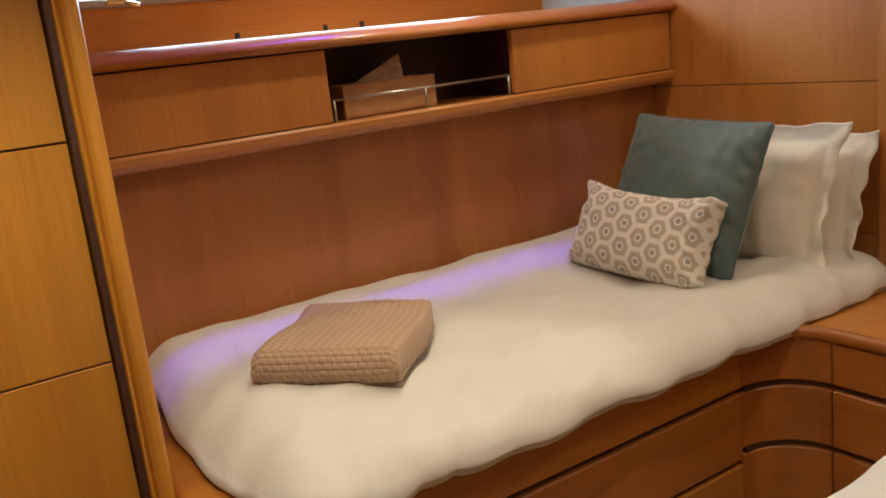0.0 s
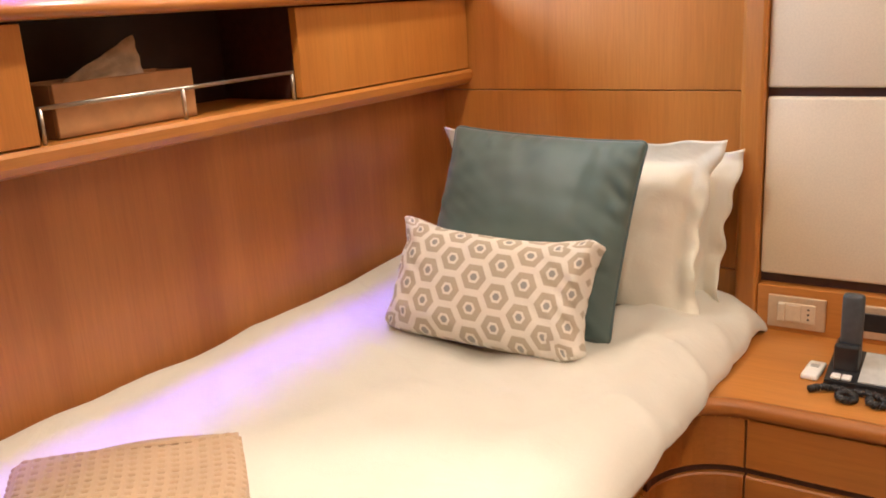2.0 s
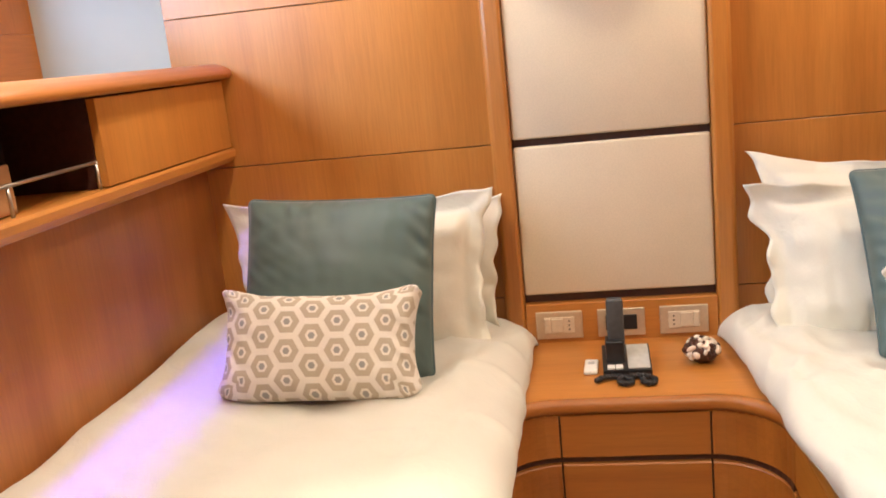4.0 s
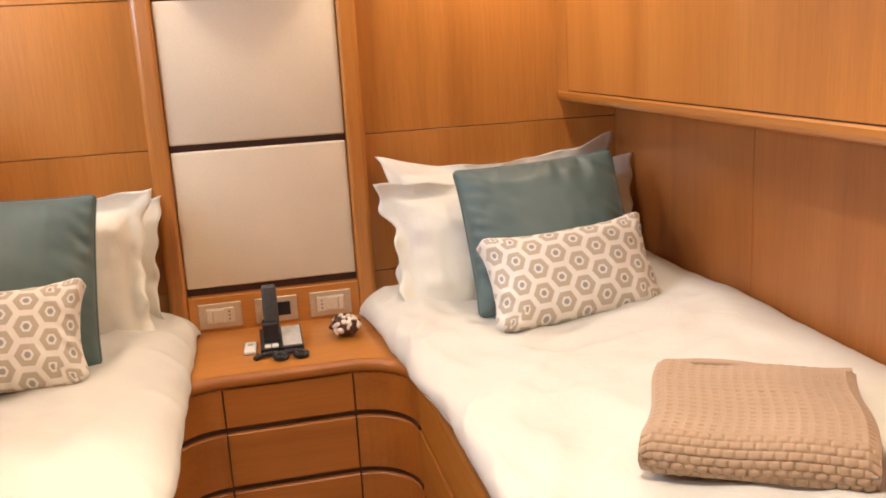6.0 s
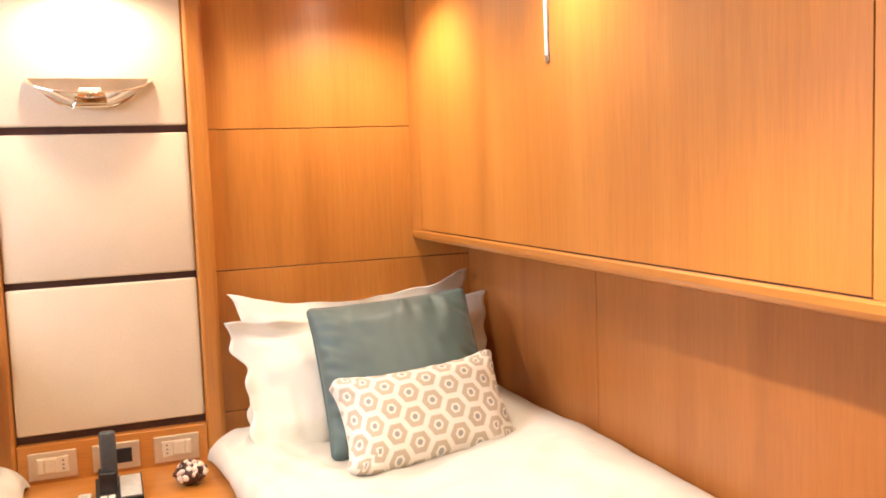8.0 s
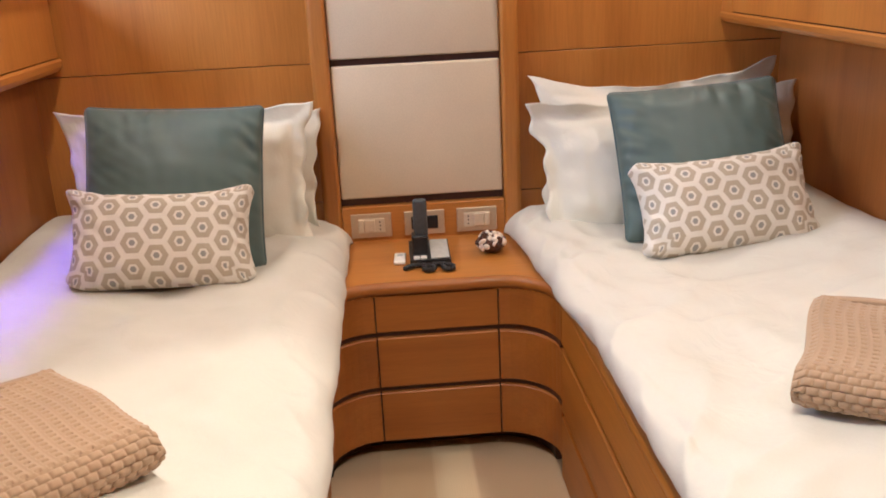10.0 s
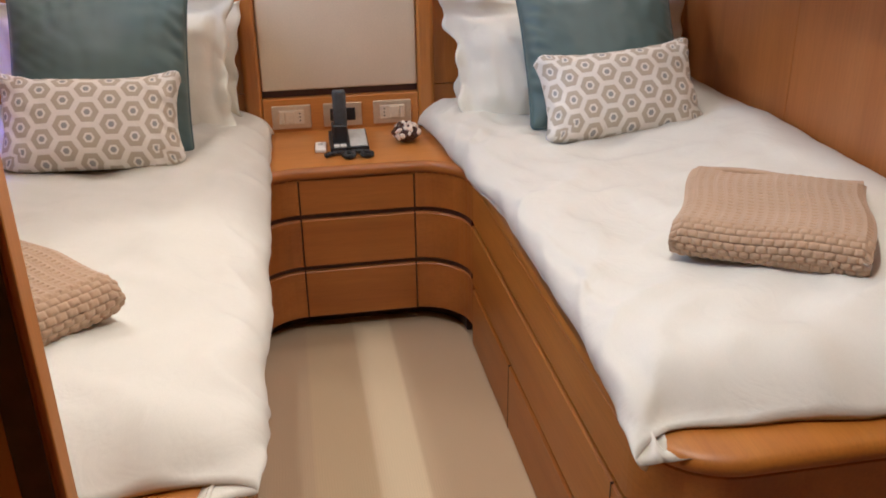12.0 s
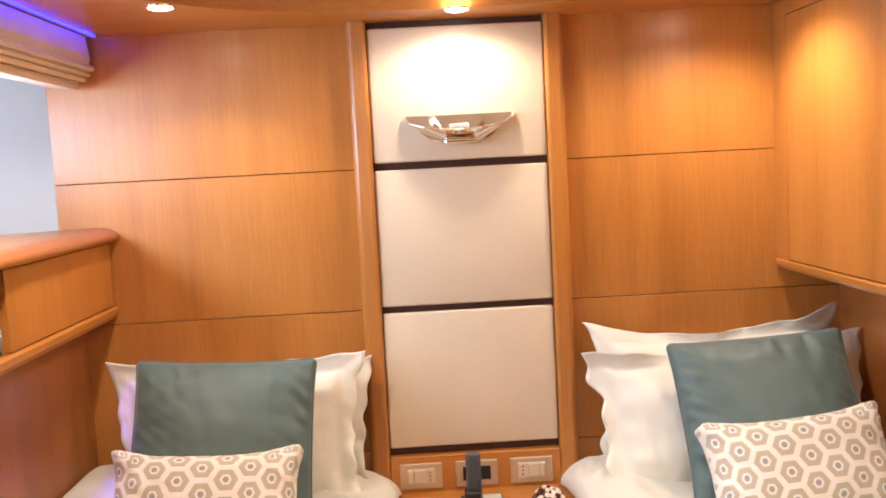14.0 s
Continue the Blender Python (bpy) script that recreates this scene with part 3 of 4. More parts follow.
def duvet(s, label, seed, droop, foot, inset, bank):
    """A puffy quilt: an across-profile of (y, z) carried from head to foot, closed underneath."""
    prof = [(1.243, 0.715), (1.20, 0.735), (1.05, 0.722), (0.80, 0.708), (0.55, 0.700), (0.40, 0.690), (0.315, 0.668), (0.272, 0.632), (0.262, 0.598), (0.285, 0.572 - droop), (0.33, 0.580 - droop * 0.7)]
    nu, nv = 150, 72
    bm = bmesh.new()
    top, low = [], []
    for i in range(nu + 1):
        u = i / nu
        x = 2.615 + (foot - 2.615) * u
        e = max(0.0, (u - 0.93) / 0.07)
        hd = max(0.0, (0.05 - u) / 0.05)
        ta, lo = [], []
        for j in range(nv + 1):
            y, z = spline(prof, j / nv)
            edge = max(0.0, (j / nv - 0.5) * 2)
            q = Vector((x * 1.0, y * 1.0, seed))
            n1 = noise.noise(q * 3.0) * 0.016 + noise.noise(q * 7.5 + Vector((3, 1, 0))) * 0.007
            wr = noise.noise(Vector((x * 2.2 + y * 5, y * 14 + x * 5, seed + 9))) * 0.009 + (1 - abs(noise.noise(Vector((x * 6 - y * 5, y * 3 + x * 2, seed + 4))))) ** 4 * 0.014 - 0.007
            wave = noise.noise(Vector((x * 34.0, seed, 8.5))) * 0.012 * max(0.0, min(1.0, (0.95 - x) / 0.3)) + noise.noise(Vector((x * 5.0, seed * 3, 0.5))) * 0.022 + noise.noise(Vector((x * 13.0, seed * 3, 4.5))) * 0.008
            lump = noise.noise(Vector((x * 10, y * 9, seed + 12))) * 0.022 * max(0.0, min(1.0, (x - 2.05) / 0.35)) * min(1.0, edge * 1.5)
            n1 += lump
            wr *= (1.0 if s > 0 else 1.15) * max(0.1, min(1.0, (1.23 - y) / 0.2))
            sink = 0.030 * max(0.0, 1 - abs(x - 2.10) / 0.42) ** 0.6 * max(0.0, 1 - abs(y - 0.79) / 0.36) ** 0.6
            zz = z - sink + bank * max(0.0, (y - 0.75) / 0.5) + n1 * (1 - 0.5 * edge) + wr - e ** 2 * 0.085 * (1 - 0.6 * edge) - hd ** 2 * 0.05
            yy = y + wave * edge + inset(x) * edge ** 0.7
            xx = x - e * 0.012 * math.sin(y * 9 + seed)
            if e > 0:
                zmin = 0.600 + 0.022 * min(1.0, e * 1.6)
                zz = zz if zz > zmin else zmin - (zmin - zz) * 0.4
                xx += noise.noise(Vector((y * 6, seed, 2))) * 0.02 * e
                yy += 0.035 * e * e * edge * (1 if s > 0 else -0.55)
                xx -= 0.044 * e * e * edge ** 3
            if y > 1.2:
                yy = min(yy, 1.25)
            # keep clear of the rounded rail, droop only outside it
            cx, cy = 0.61, YS[s] + 0.15
            out = math.hypot(xx - cx, yy - cy) - 0.15 if xx < cx and yy < cy else max(0.46 - xx, YS[s] - yy)
            rest = 0.618 - 0.9 * max(0.0, out - 0.004)
            if edge <= 0.8:
                zz = max(zz, rest)
            elif out < -0.002:
                zz = min(zz, 0.588)
            ta.append(bm.verts.new((xx, s * yy, zz)))
            lo.append(bm.verts.new((xx + 0.01 * e, s * (yy + 0.028 * edge * (0 if y > 1.2 else 1)), min(zz - 0.022, max(0.60, zz - 0.04)) if edge < 0.6 else zz - 0.006)))
        top.append(ta)
        low.append(lo)
    for g, rev in ((top, False), (low, True)):
        for a, c in zip(g, g[1:]):
            for j in range(nv):
                f = (a[j], a[j + 1], c[j + 1], c[j])
                bm.faces.new(f[::-1] if rev else f)
    for a, c in ((top[0], low[0]), (top[-1], low[-1]), ([r[0] for r in top], [r[0] for r in low]), ([r[-1] for r in top], [r[-1] for r in low])):
        for j in range(len(a) - 1):
            bm.faces.new((a[j], a[j + 1], c[j + 1], c[j]))
    rim = [r[-1].co.copy() for r in top]
    ob = tagged(finish("duvet", bm, LINEN, True), label, "duvet", "white duvets")
    hm = bmesh.new()
    rings = [[hm.verts.new((c.x + 0.004 * math.cos(a) * 0.3, c.y + 0.0045 * math.cos(a), c.z + 0.0045 * math.sin(a))) for a in (0, 1.57, 3.14, 4.71)] for c in rim]
    for r, q in zip(rings, rings[1:]):
        for a in range(4):
            hm.faces.new((r[a], r[(a + 1) % 4], q[(a + 1) % 4], q[a]))
    hm.faces.new(rings[0])
    hm.faces.new(rings[-1][::-1])
    part("hem", hm, LINEN, ob, "", True)
    return ob


duvet(1, "puffy white cotton duvet hanging over the bed rail", 1.7, -0.030, 0.545, lambda x: 0.0, 0.022)
duvet(-1, "smooth white cotton duvet spread over the bunk", 6.3, -0.03, 0.530, lambda x: 0.150 - 0.120 * max(0.0, min(1.0, (x - 1.55) / 1.0)) - 0.035 * max(0.0, min(1.0, (0.9 - x) / 0.3)), 0.045)


def cushion(w, h, t, m, name, material, label, category, group, pinch=(0.06, 0.06), piping=None, seed=0.0, crease=0.004, puff=2.8, dome=0.62, blunt=0.085, ears=2.0):
    """A stuffed cover in its own x (width), y (thickness), z (height), placed at m."""
    n = 64
    bm = bmesh.new()
    uv = bm.loops.layers.uv.new("cloth")
    flat = {}
    sides = []
    for s in (1, -1):
        g = []
        for i in range(n + 1):
            r = []
            for j in range(n + 1):
                u, v = 2 * i / n - 1, 2 * j / n - 1
                place = (u * w * 0.54, v * h * 0.54)
                du, dv = max(0.0, (abs(u) - 1 + blunt) / blunt), max(0.0, (abs(v) - 1 + blunt) / blunt)
                if du and dv:
                    f = max(du, dv) / math.hypot(du, dv)
                    u, v = math.copysign(1 - blunt + blunt * du * f, u), math.copysign(1 - blunt + blunt * dv * f, v)
                px = u * w / 2 * (1 - pinch[0] * (1 - abs(v) ** ears) * abs(u) ** 3)
                pz = v * h / 2 * (1 - pinch[1] * (1.0 if v > 0 else 0.15) * (1 - abs(u) ** (2.0 + ears * 0.3)) * abs(v) ** 2)
                b = ((1 - abs(u) ** puff) * (1 - abs(v) ** puff))
                gather = noise.noise(Vector((u * 3, pz * 34 + u * 5, seed + 2))) * math.exp(-(1 - abs(u)) / 0.20) + noise.noise(Vector((px * 42, v * 3, seed + 6))) * math.exp(-(1 - abs(v)) / 0.12)
                y = s * (t / 2 * b ** dome + 0.003)
                q = Vector((px * 9, pz * 9, seed + s))
                y += s * noise.noise(q * 0.6) * 0.007 * b ** 0.5 + s * (noise.noise(Vector((px * 26, pz * 12, seed))) * 0.6 * crease + noise.noise(Vector((px * 7 + pz * 9, pz * 22 - px * 4, seed + 3))) * 0.5 * crease) * min(1, 3 * b) * (1.4 - b) + s * gather * crease * (2.6 + 2.4 * noise.noise(Vector((px * 5, pz * 5, seed + 8)))) * min(1, 5 * b)
                r.append(bm.verts.new((px, y, pz)))
                flat[r[-1]] = place
            g.append(r)
        for a, c in zip(g, g[1:]):
            for j in range(n):
                bm.faces.new((a[j], a[j + 1], c[j + 1], c[j]))
        sides.append(g)
    loop = [(i, 0) for i in range(n)] + [(n, j) for j in range(n)] + [(i, n) for i in range(n, 0, -1)] + [(0, j) for j in range(n, 0, -1)]
    for a, c in zip(loop, loop[1:] + loop[:1]):
        bm.faces.new((sides[0][a[0]][a[1]], sides[0][c[0]][c[1]], sides[1][c[0]][c[1]], sides[1][a[0]][a[1]]))
    for f in bm.faces:
        for lp in f.loops:
            lp[uv].uv = flat[lp.vert]
    ring = [sides[0][a][b].co.copy() for a, b in loop]
    ob = tagged(finish(name, bm, material, True), label, category, group)
    if piping:
        pb = bmesh.new()
        k = len(ring)
        tubes = []
        for i, c in enumerate(ring):
            d = (ring[(i + 1) % k] - ring[i - 1]).normalized()
            side = d.cross(Vector((0, 1, 0))).normalized()
            tubes.append([pb.verts.new((c.x + side.x * 0.0042 * math.cos(a * math.pi / 3), 0.0042 * math.sin(a * math.pi / 3), c.z + side.z * 0.0042 * math.cos(a * math.pi / 3))) for a in range(6)])
        for i in range(k):
            r, q = tubes[i], tubes[(i + 1) % k]
            for a in range(6):
                pb.faces.new((r[a], r[(a + 1) % 6], q[(a + 1) % 6], q[a]))
        part("piping", pb, piping, ob, "", True)
    ob.matrix_basis = m
    return ob


def oxford_pillow(m, seed, label, w=0.695, sag=0.034):
    """A plump pillow with a wavy flat border all round."""
    h, t, fl, n = 0.40, 0.19, 0.055, 64
    bm = bmesh.new()
    sides = []
    for s in (1, -1):
        g = []
        for i in range(n + 1):
            r = []
            for j in range(n + 1):
                u, v = 2 * i / n - 1, 2 * j / n - 1
                px, pz = u * (w / 2 + fl), v * (h / 2 + fl)
                bu, bv = min(1, abs(px) / (w / 2)), min(1, abs(pz) / (h / 2))
                b = max(0.0, (1 - bu ** 3) * (1 - bv ** 3))
                out = max(abs(px) - w / 2, abs(pz) - h / 2, 0) / fl
                wv = (noise.noise(Vector((px * 9, seed, 0.3))) * 0.022 + noise.noise(Vector((pz * 9, seed, u))) * 0.036 + noise.noise(Vector((px * 26, pz * 26, seed))) * 0.008) if out > 0 else 0
                y = s * (t / 2 * b ** 0.7 + 0.0025) + wv * out + noise.noise(Vector((px * 8, pz * 8, seed + s))) * 0.014 * b ** 0.4 + 0.02 * out * noise.noise(Vector((px * 5, pz * 5, seed)))
                y += s * noise.noise(Vector((px * 26, pz * 11, seed))) * 0.008 * min(1, b * 2) + s * noise.noise(Vector((u * 2.5, pz * 17, seed + 5))) * 0.014 * math.exp(-(1 - bu) / 0.18) * min(1, b * 6)
                px += (0.024 * out * noise.noise(Vector((pz * 15, seed, 3 + u))) - 0.036 * (1 - v * v) - 0.022 * (1 - v) / 2) * u
                pz -= sag * (1 - u * u) * max(0.0, v) ** 2 - 0.016 * out * noise.noise(Vector((px * 9, seed, 7)))
                r.append(bm.verts.new((px, y, pz)))
            g.append(r)
        for a, c in zip(g, g[1:]):
            for j in range(n):
                bm.faces.new((a[j], a[j + 1], c[j + 1], c[j]))
        sides.append(g)
    loop = [(i, 0) for i in range(n)] + [(n, j) for j in range(n)] + [(i, n) for i in range(n, 0, -1)] + [(0, j) for j in range(n, 0, -1)]
    for a, c in zip(loop, loop[1:] + loop[:1]):
        bm.faces.new((sides[0][a[0]][a[1]], sides[0][c[0]][c[1]], sides[1][c[0]][c[1]], sides[1][a[0]][a[1]]))
    ob = tagged(finish("pillow", bm, PILLOW_W, True), label, "pillow", "white pillows")
    ob.matrix_basis = m
    return ob


def lean(x, y, z, turn, back, roll=0):
    """Pose of a leaning cushion: its face looks to -x, turned about z, tipped back."""
    return Matrix.Translation((x, y, z)) @ Matrix.Rotation(radians(-90 + turn), 4, "Z") @ Matrix.Rotation(radians(-back), 4, "X") @ Matrix.Rotation(radians(roll), 4, "Y")


P = "white oxford pillow with a flapped border"
oxford_pillow(lean(2.530, 0.715, 0.805, 0, 8, -1), 0.4, P + " against the headboard", 0.69)
oxford_pillow(lean(2.395, 0.735, 0.860, 0, 14, 0), 2.1, P + " behind a teal cushion", 0.69)
oxford_pillow(lean(2.535, -0.800, 0.880, 0, 8, -1), 4.4, P + ", dipping in the middle", 0.74, 0.060)
oxford_pillow(lean(2.405, -0.808, 0.822, 0, 16, -2), 6.0, P + " under the bunk", 0.80)
T = "square teal satin cushion with piped edges"
cushion(0.512, 0.478, 0.17, lean(2.169, 0.731, 0.919, 3.1, 24.6, 3.2), "cushion", TEAL, T + " by the window side", "cushion", "teal cushions", (0.035, 0.040), TEAL_CORD, 1.0, 0.009, 2.3, 0.55, 0.07, 3.0)
cushion(0.512, 0.478, 0.17, lean(2.195, -0.836, 0.903, -8.0, 32, -4.3), "cushion", TEAL, T + " slumped under the bunk", "cushion", "teal cushions", (0.035, 0.040), TEAL_CORD, 5.0, 0.010, 2.3, 0.55, 0.07, 3.0)
H = "oblong cream cushion printed with taupe hexagons"
cushion(0.560, 0.312, 0.185, lean(2.000, 0.742, 0.828, 4, 26, 2.7), "cushion", HEXA, H, "cushion", "hexagon cushions", (0.17, 0.34), None, 2.0, 0.011, 2.9, 0.52, 0.42, 2.6)
cushion(0.560, 0.312, 0.185, lean(2.010, -0.836, 0.822, -0.9, 30, -4.3), "cushion", HEXA, H, "cushion", "hexagon cushions", (0.16, 0.28), None, 7.0, 0.011, 2.9, 0.52, 0.42, 2.6)


def blanket(m, w, d, label, seed):
    """A folded waffle-weave throw: a stack of layers with a dimpled skin."""
    nx, ny = 250, 620
    cell = 0.0212
    bm = bmesh.new()
    thick = 0.090
    ring_rows = []
    # a cross-section loop in y-z, open at the back folds, carried along x
    loop = []
    for k in range(ny + 1):
        t = k / ny
        L = 2 * d + math.pi * thick / 2
        sdist = t * L
        if sdist < d:
            loop.append((d / 2 - sdist, thick, sdist, 0.0, 1.0))
        elif sdist < d + math.pi * thick / 2:
            a = (sdist - d) / (thick / 2)
            loop.append((-d / 2 - math.sin(a) * thick / 2 * 0.9, thick / 2 + math.cos(a) * thick / 2, sdist, -math.sin(a), math.cos(a)))
        else:
            q = sdist - d - math.pi * thick / 2
            loop.append((-d / 2 + q, 0.0, sdist, 0.0, -1.0))
    rows = []
    for i in range(nx + 1):
        x = -w / 2 + w * i / nx
        edge = min(1.0, (w / 2 - abs(x)) / 0.02)
        r = []
        for y, z, sd, ny_, nz_ in loop:
            row = math.floor(sd / (cell * 0.85))
            flat = nz_ > 0.97
            cu = ((x / cell + (0.0 if flat else 0.5 * (row % 2))) % 1.0) * 2 - 1
            cv = ((sd / (cell * 0.85)) % 1.0) * 2 - 1
            if flat:
                pit = max(abs(cu) / 0.44, abs(cv) / 0.40)
                bmp = -0.030 * max(0.0, min(1.0, (1.12 - pit) / 0.28)) + 0.0012 * (1 - cu * cu)
            else:
                bmp = 0.006 * (max(0.0, (1 - abs(cu) ** 3) * (1 - abs(cv) ** 3)) ** 0.6 - 1.0)
            big = noise.noise(Vector((x * 6, y * 6, seed))) * 0.010
            zz = z + nz_ * bmp + (big if z > 0.01 else 0) - (1 - edge) * (0.012 if z > thick / 2 else -0.006)
            yy = y + ny_ * bmp + noise.noise(Vector((x * 5, seed, 1))) * 0.008
            r.append(bm.verts.new((x + 0.006 * math.sin(y * 18 + seed), yy, max(0.0, zz))))
        rows.append(r)
    for a, c in zip(rows, rows[1:]):
        for j in range(ny):
            bm.faces.new((a[j], a[j + 1], c[j + 1], c[j]))
    for r in (rows[0], rows[-1]):
        for j in range(ny // 2):
            bm.faces.new((r[j], r[j + 1], r[ny - j - 1], r[ny - j])) if j + 1 < ny - j - 1 else None
    for i in range(nx):
        bm.faces.new((rows[i][0], rows[i + 1][0], rows[i + 1][ny], rows[i][ny]))
    th = tagged(finish("folded_blanket", bm, WAFFLE, True), label, "blanket", "waffle throws")
    bm2 = bmesh.new()
    for k in range(3):
        z = 0.004 + k * 0.022
        box(-w / 2 + 0.004, w / 2 - 0.004 - 0.003 * k, -d / 2, d / 2 + 0.008 - 0.004 * k, z, z + 0.015, 0.007, 3, bm2)
    part("folded_layer", bm2, WAFFLE, th, "", True)
    hm = bmesh.new()
    rings = []
    for i in range(25):
        x = -w / 2 + 0.01 + (w - 0.02) * i / 24
        z0, yb = 0.089 + 0.003 * math.sin(x * 22 + seed), 0.004 * math.sin(x * 15 + seed)
        rings.append([hm.verts.new((x, d / 2 + yb + a, z0 + c)) for a, c in ((-0.010, -0.018), (-0.010, -0.002), (-0.006, 0.001), (0.008, 0.0), (0.012, -0.005), (0.012, -0.018))])
    for a, c in zip(rings, rings[1:]):
        for q in range(6):
            hm.faces.new((a[q], a[(q + 1) % 6], c[(q + 1) % 6], c[q]))
    hm.faces.new(rings[0])
    hm.faces.new(rings[-1][::-1])
    part("hem", hm, WAFFLE, th, "plain stitched hem")
    th.matrix_basis = m
    return th


blanket(pose(0.990, 0.788, 0.708, 0, 0, -46), 0.360, 0.345, "folded tan waffle-weave throw on the window-side duvet", 1.0)
blanket(pose(1.065, -0.850, 0.714, 0, 0, -121), 0.388, 0.335, "folded tan waffle-weave throw on the duvet under the bunk", 3.0)

# ---- lockers along the window wall ----
lk = empty("wall_locker", 1.5, 1.2, 1.228, "long cherry wall locker with two doors and an open niche", "locker")
part("ledge", bar([(1.158, 1.472), (1.134, 1.474), (1.125, 1.479), (1.122, 1.488), (1.127, 1.498), (1.140, 1.509), (1.158, 1.517), (1.180, 1.521), (1.299, 1.521), (1.299, 1.490), (1.17, 1.488)], "x", 0.45, 2.629), WOOD_X, lk, "ledge with a rounded nose", True)
part("bottom_rail", bar([(1.152, 1.262), (1.147, 1.254), (1.149, 1.236), (1.160, 1.222), (1.175, 1.216), (1.256, 1.214), (1.256, 1.2), (1.42, 1.2), (1.42, 1.262)], "x", 0.45, 2.629), WOOD_X, lk, "rounded bottom rail")
# near-black back and dividers: the niche's inner shade is put into their colour
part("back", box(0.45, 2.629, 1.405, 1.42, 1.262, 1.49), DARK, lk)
part("divider", box(1.195, 1.213, 1.165, 1.405, 1.262, 1.489), WENGE_SHADE, lk)
part("divider", box(1.880, 1.898, 1.178, 1.405, 1.262, 1.489), WENGE_SHADE, lk)
part("locker_door", box(0.46, 1.211, 1.157, 1.177, 1.2655, 1.4685, 0.0015, 1), WOOD_Z, lk)
part("locker_door", box(1.882, 2.622, 1.155, 1.177, 1.2655, 1.4685, 0.0015, 1), WOOD_Z, lk)
rail = bmesh.new()
cyl((1.225, 1.172, 1.325), (1.872, 1.172, 1.325), 0.0042, None, 12, rail)
part("guard_rail", rail, STEEL, lk, "thin steel guard rail", True)
for px in (1.228, 1.545, 1.869):
    part("rail_post", cyl((px, 1.172, 1.262), (px, 1.172, 1.325), 0.0042, None, 12), STEEL, lk, "", True)

bx = empty("tissue_box", 1.44, 1.24, 1.262, "brown wooden tissue box standing in the open locker niche", "box")
bm = box(1.275, 1.600, 1.198, 1.206, 1.263, 1.362, 0.002, 1)
part("side_panel", bm, CARTON, bx)
part("side_panel", box(1.275, 1.600, 1.304, 1.312, 1.263, 1.362, 0.002, 1), CARTON, bx)
part("side_panel", box(1.275, 1.283, 1.207, 1.303, 1.263, 1.360, 0.002, 1), CARTON, bx)
part("side_panel", box(1.592, 1.600, 1.207, 1.303, 1.263, 1.360, 0.002, 1), CARTON, bx)
part("bottom", box(1.284, 1.591, 1.207, 1.303, 1.263, 1.27), CARTON, bx)
bm = bmesh.new()
n = 14
for off in (0.0, 0.004):
    g = []
    for i in range(n + 1):
        r = []
        for j in range(n + 1):
            u, v = i / n, j / n
            x = 1.335 + 0.19 * u + 0.02 * v * (1 - u)
            z = 1.335 + v * (0.025 + 0.062 * u) + 0.012 * u
            y = 1.255 + 0.02 * v + off + noise.noise(Vector((u * 5, v * 5, 1))) * 0.008
            r.append(bm.verts.new((x, y, z)))
        g.append(r)
    for a, c in zip(g, g[1:]):
        for j in range(n):
            bm.faces.new((a[j], a[j + 1], c[j + 1], c[j]))
tagged(finish("tissue_packet", bm, plain("packet_film", (0.50, 0.38, 0.24), 0.35, 0, 0.25, 30, 0.3), True), "crumpled translucent packet leaning in the wooden box", "packet")

# ---- roman blind and its light strip ----
bl = empty("roman_blind", 1.52, 1.20, 1.96, "pulled-up beige roman blind with stacked folds", "blind")
for i, (yf, z0, z1) in enumerate(((1.152, 2.018, 2.036), (1.160, 2.001, 2.017), (1.170, 1.984, 2.000), (1.188, 1.960, 1.983))):
    prof = [(yf, (z0 + z1) / 2), (yf + 0.004, z1), (1.27, z1 + 0.004), (1.27, z0 + 0.008), (yf + 0.006, z0)]
    part("fold", bar(prof, "x", 0.50, 2.622 - 0.014 * i), BLIND, bl, "", False)
bm = bar([(1.162, 2.034), (1.156, 2.060), (1.166, 2.127), (1.27, 2.127), (1.27, 2.034)], "x", 0.50, 2.60)
part("valance", bm, BLIND, bl, "flat top of the blind")
structure("trim_led_channel", box(0.55, 2.60, 1.134, 1.140, 2.1235, 2.1295), LED, "glowing blue-violet light strip over the blind", "light strip")

# ---- overhead bunk cabinet on the far side ----
cab = empty("overhead_bunk", 1.5, -1.15, 1.25, "folded-up overhead bunk with a large cherry front", "bunk")
part("front_frame", box(0.586, 2.629, -1.30, -1.046, 1.275, 2.128), WOOD_Z, cab)
part("bunk_front", box(0.6165, 2.5320, -1.046, -1.041, 1.3035, 2.0780, 0.0008, 1), WOOD_Z, cab)
part("seam", box(0.6130, 2.5355, -1.0465, -1.0450, 1.300, 2.0815), WENGE_SHADE, cab)
part("front_border", box(2.5355, 2.629, -1.046, -1.0412, 1.300, 2.128), WOOD_Z, cab)
part("front_border", box(0.586, 0.6130, -1.046, -1.0412, 1.300, 2.128), WOOD_Z, cab)
part("front_border", box(0.6135, 2.535, -1.046, -1.0412, 2.0815, 2.128), WOOD_Z, cab)
part("bottom_rail", bar([(-1.046, 1.300), (-1.040, 1.2995), (-1.037, 1.294), (-1.039, 1.280), (-1.046, 1.270), (-1.058, 1.264), (-1.256, 1.262), (-1.256, 1.2745), (-1.046, 1.2745)], "x", 0.586, 2.629), WOOD_X, cab, "rounded bottom rail")
hd = empty("pull_handle", 1.582, -1.04, 1.86, "slim pale handle plate screwed to the bunk front", "handle")
part("plate", box(1.5735, 1.5905, -1.0415, -1.0355, 1.757, 1.963, 0.0025, 2), STEEL, hd, "thin steel rim", True)
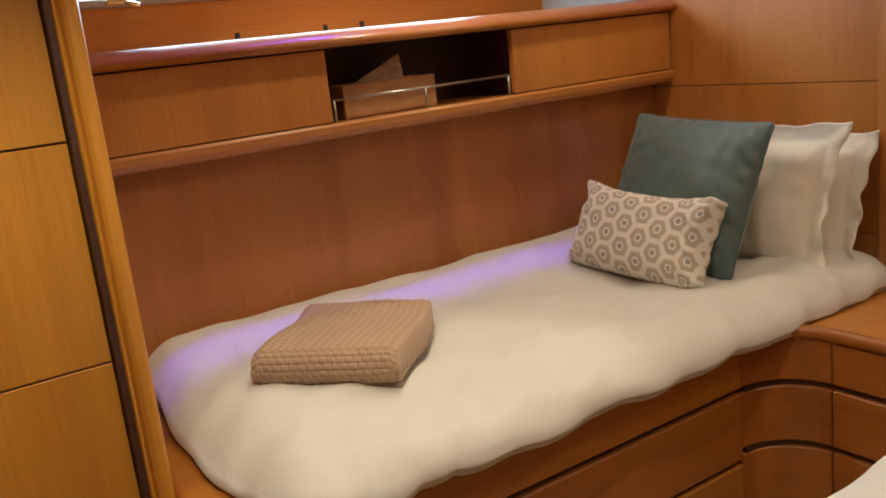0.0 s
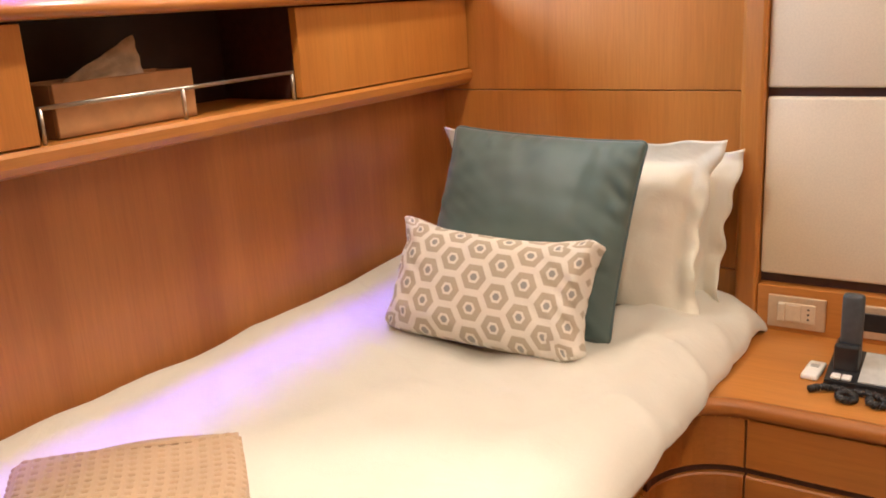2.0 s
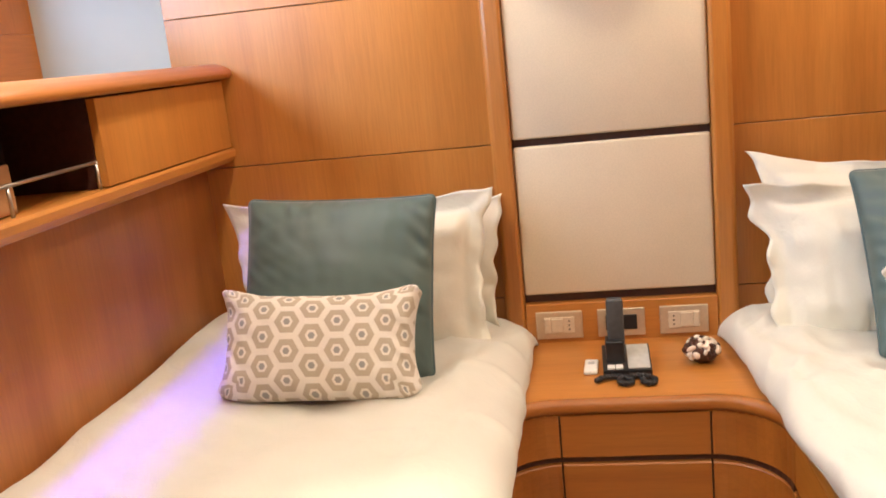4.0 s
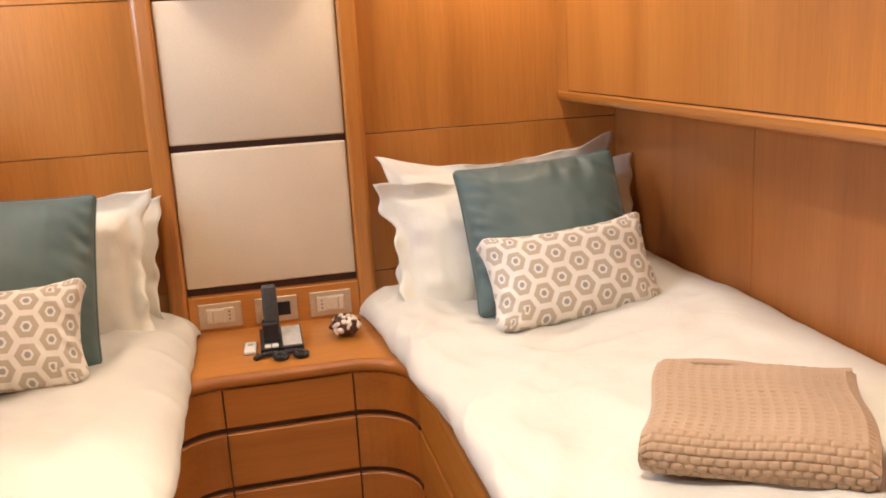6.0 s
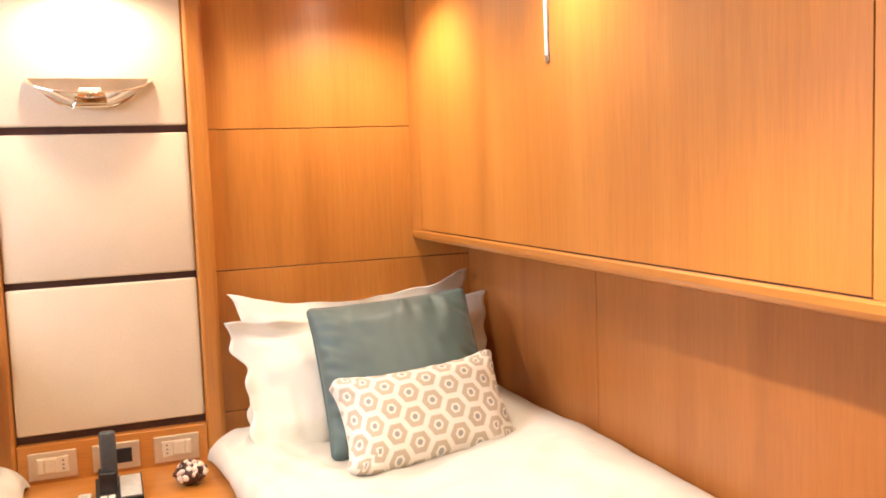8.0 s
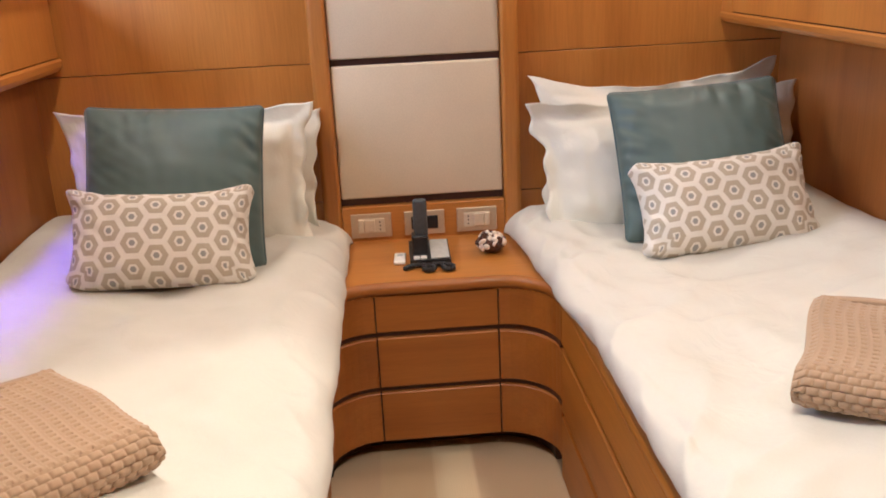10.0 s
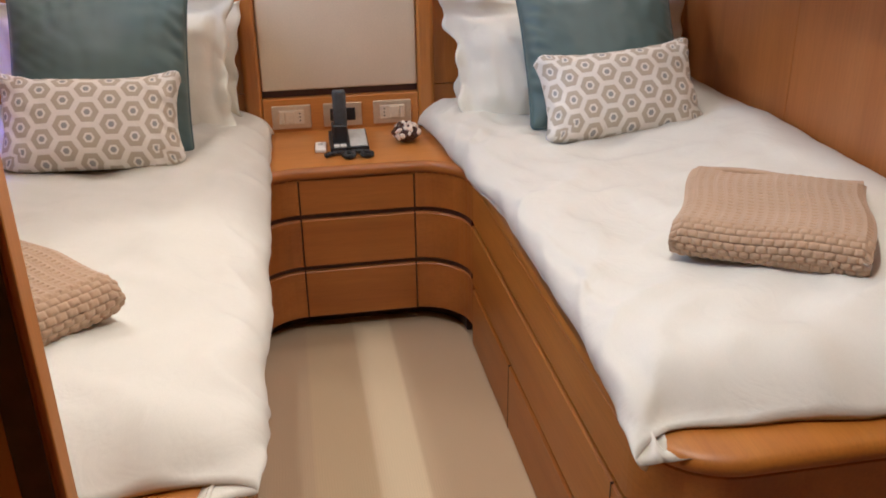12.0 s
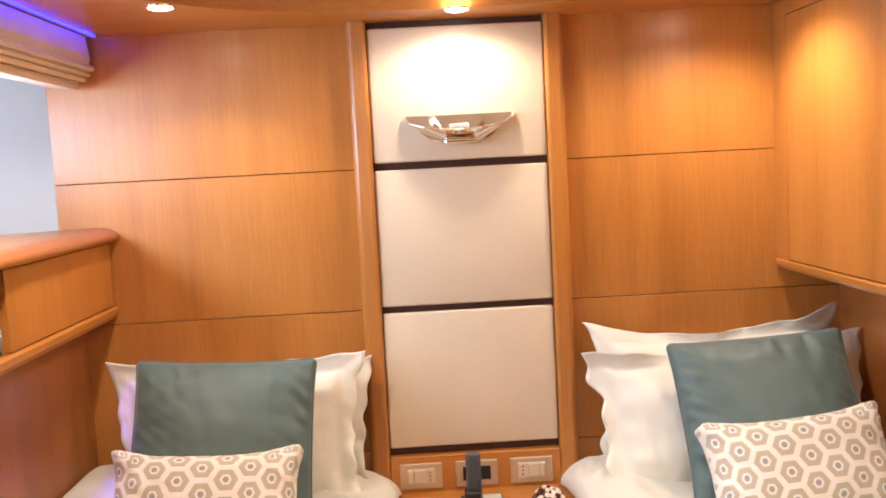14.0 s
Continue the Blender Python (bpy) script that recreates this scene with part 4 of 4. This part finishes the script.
part("inlay", box(1.5765, 1.5875, -1.0360, -1.0335, 1.775, 1.945, 0.0015, 2), WHITE, hd, "white inlay", True)
for hz in (1.766, 1.954):
    part("screw", cyl((1.582, -1.0360, hz), (1.582, -1.0335, hz), 0.0035, None, 12), STEEL, hd, "steel screw")

# ---- wardrobe by the foot of the window-side bed ----
wd = empty("wardrobe", -0.4, 0.95, 0.0, "tall honey-coloured cherry wardrobe with a corner post", "wardrobe")
for z0, z1 in ((0.06, 0.911), (0.915, 1.349), (1.353, 2.128)):
    part("door", box(-1.38, 0.392, 0.640, 0.662, z0, z1, 0.0015, 1), WOOD_ROBE, wd)
part("body", box(-1.38, 0.396, 0.663, 1.42, 0.0, 2.128), DARK, wd)
part("edge_strip", box(0.3945, 0.4055, 0.612, 0.6625, 0.0, 2.128), WENGE_SHADE, wd, "dark recessed edge strip")
prof = [(0.406, 0.690), (0.406, 0.622), (0.407, 0.614), (0.410, 0.609), (0.415, 0.612), (0.419, 0.618), (0.423, 0.610), (0.430, 0.606), (0.446, 0.606), (0.452, 0.609), (0.456, 0.617), (0.456, 0.690)]
part("corner_post", prism(prof, 0.0, 2.128), WOOD_ROBE, wd, "moulded corner post")
part("end_panel", box(0.400, 0.430, 0.691, 1.42, 0.0, 2.128), WOOD_ROBE, wd)

# a wardrobe door standing open at right angles
leaf = empty("open_door", -0.05, 0.50, 0.06, "open cherry wardrobe door standing out with a dark edge band", "door")
part("panel", box(-0.062, -0.040, 0.356, 0.638, 0.06, 2.11, 0.0015, 1), WOOD_ROBE, leaf)
part("edge_band", box(-0.0645, -0.0622, 0.3575, 0.379, 0.062, 2.108, 0.0008, 1), WENGE_SHADE, leaf, "dark edge band")
part("edge_lipping", box(-0.0640, -0.040, 0.350, 0.3555, 0.06, 2.11, 0.002, 2), WOOD_Z, leaf, "cherry lipping")
for hz in (0.35, 1.05, 1.80):
    part("hinge", cyl((-0.051, 0.6385, hz), (-0.051, 0.6385, hz + 0.05), 0.0035, None, 10), STEEL, leaf, "steel hinge")

# ---- things on the nightstand ----
ZT = 0.5865
ph = empty("telephone", 2.36, -0.005, ZT, "black and grey desk telephone with its handset upright", "telephone")
phone_base = part("base", bar([(2.285, ZT), (2.285, ZT + 0.016), (2.42, ZT + 0.042), (2.42, ZT)], "y", -0.068, 0.062), BLACK, ph)
part("keypad", bar([(2.292, ZT + 0.018), (2.292, ZT + 0.021), (2.412, ZT + 0.0445), (2.412, ZT + 0.041)], "y", -0.064, -0.006), GREY, phone_base, "grey keypad panel")
part("cradle", box(2.33, 2.385, 0.0, 0.052, ZT + 0.02, ZT + 0.085, 0.006, 2), BLACK, ph)
bm = box(2.345, 2.372, -0.002, 0.044, ZT + 0.03, ZT + 0.20, 0.010, 3)
part("handset", bm, SLATE, ph, "slate handset", True)
for i, yy in enumerate((0.008, 0.030)):
    part("button", box(2.29, 2.315, yy, yy + 0.020, ZT + 0.017, ZT + 0.024, 0.002, 1), WHITE, phone_base, "white button")
cv = bmesh.new()
for i in range(110):
    a, c = i / 110, (i + 1) / 110

    def at(t):
        ang = t * 2 * math.pi * 2.0
        return Vector((2.235 + 0.026 * math.sin(ang) + 0.0015 * math.sin(t * 160), 0.050 - 0.120 * t + 0.030 * math.cos(ang), ZT + 0.010 + 0.0015 * math.cos(t * 160)))

    cyl(at(a), at(c), 0.0085, None, 6, cv)
part("coiled_cord", cv, BLACK, ph, "black coiled cord", True)

rc = tagged(finish("remote_control", box(-0.019, 0.019, -0.045, 0.045, 0, 0.014, 0.005, 3), WHITE, True), "small white remote control lying on the nightstand", "remote control")
part("button", box(-0.009, 0.009, 0.004, 0.022, 0.0135, 0.0155, 0.0015, 1), GREY, rc, "grey button")
rc.matrix_basis = pose(2.345, 0.094, ZT + 0.0, 0, 0, -93)

bm = bmesh.new()
bmesh.ops.create_uvsphere(bm, u_segments=24, v_segments=16, radius=1, matrix=Matrix.Translation((2.37, -0.207, ZT + 0.034)) @ Matrix.Diagonal((0.038, 0.046, 0.034, 1)))
random.seed(5)
for i in range(48):
    a, b2 = random.uniform(0, 2 * math.pi), random.uniform(-0.35, 1.35)
    d = Vector((math.cos(a) * math.cos(b2), math.sin(a) * math.cos(b2), math.sin(b2)))
    c = Vector((2.37 + d.x * 0.038, -0.207 + d.y * 0.046, ZT + 0.034 + d.z * 0.034))
    r = bmesh.ops.create_icosphere(bm, subdivisions=2, radius=1, matrix=Matrix.Translation(c) @ d.to_track_quat("Z", "Y").to_matrix().to_4x4() @ Matrix.Rotation(random.uniform(0, 3), 4, "Z") @ Matrix.Rotation(random.uniform(-0.6, 0.6), 4, "X") @ Matrix.Diagonal((random.uniform(0.008, 0.016), random.uniform(0.006, 0.010), random.uniform(0.004, 0.009), 1)))
    if i % 5 < 3:
        for f in {f for v in r["verts"] for f in v.link_faces}:
            f.material_index = 1
tagged(finish("figurine", bm, [BROWN, CREAMG], True), "small glazed brown figurine with cream petals on the nightstand", "figurine")
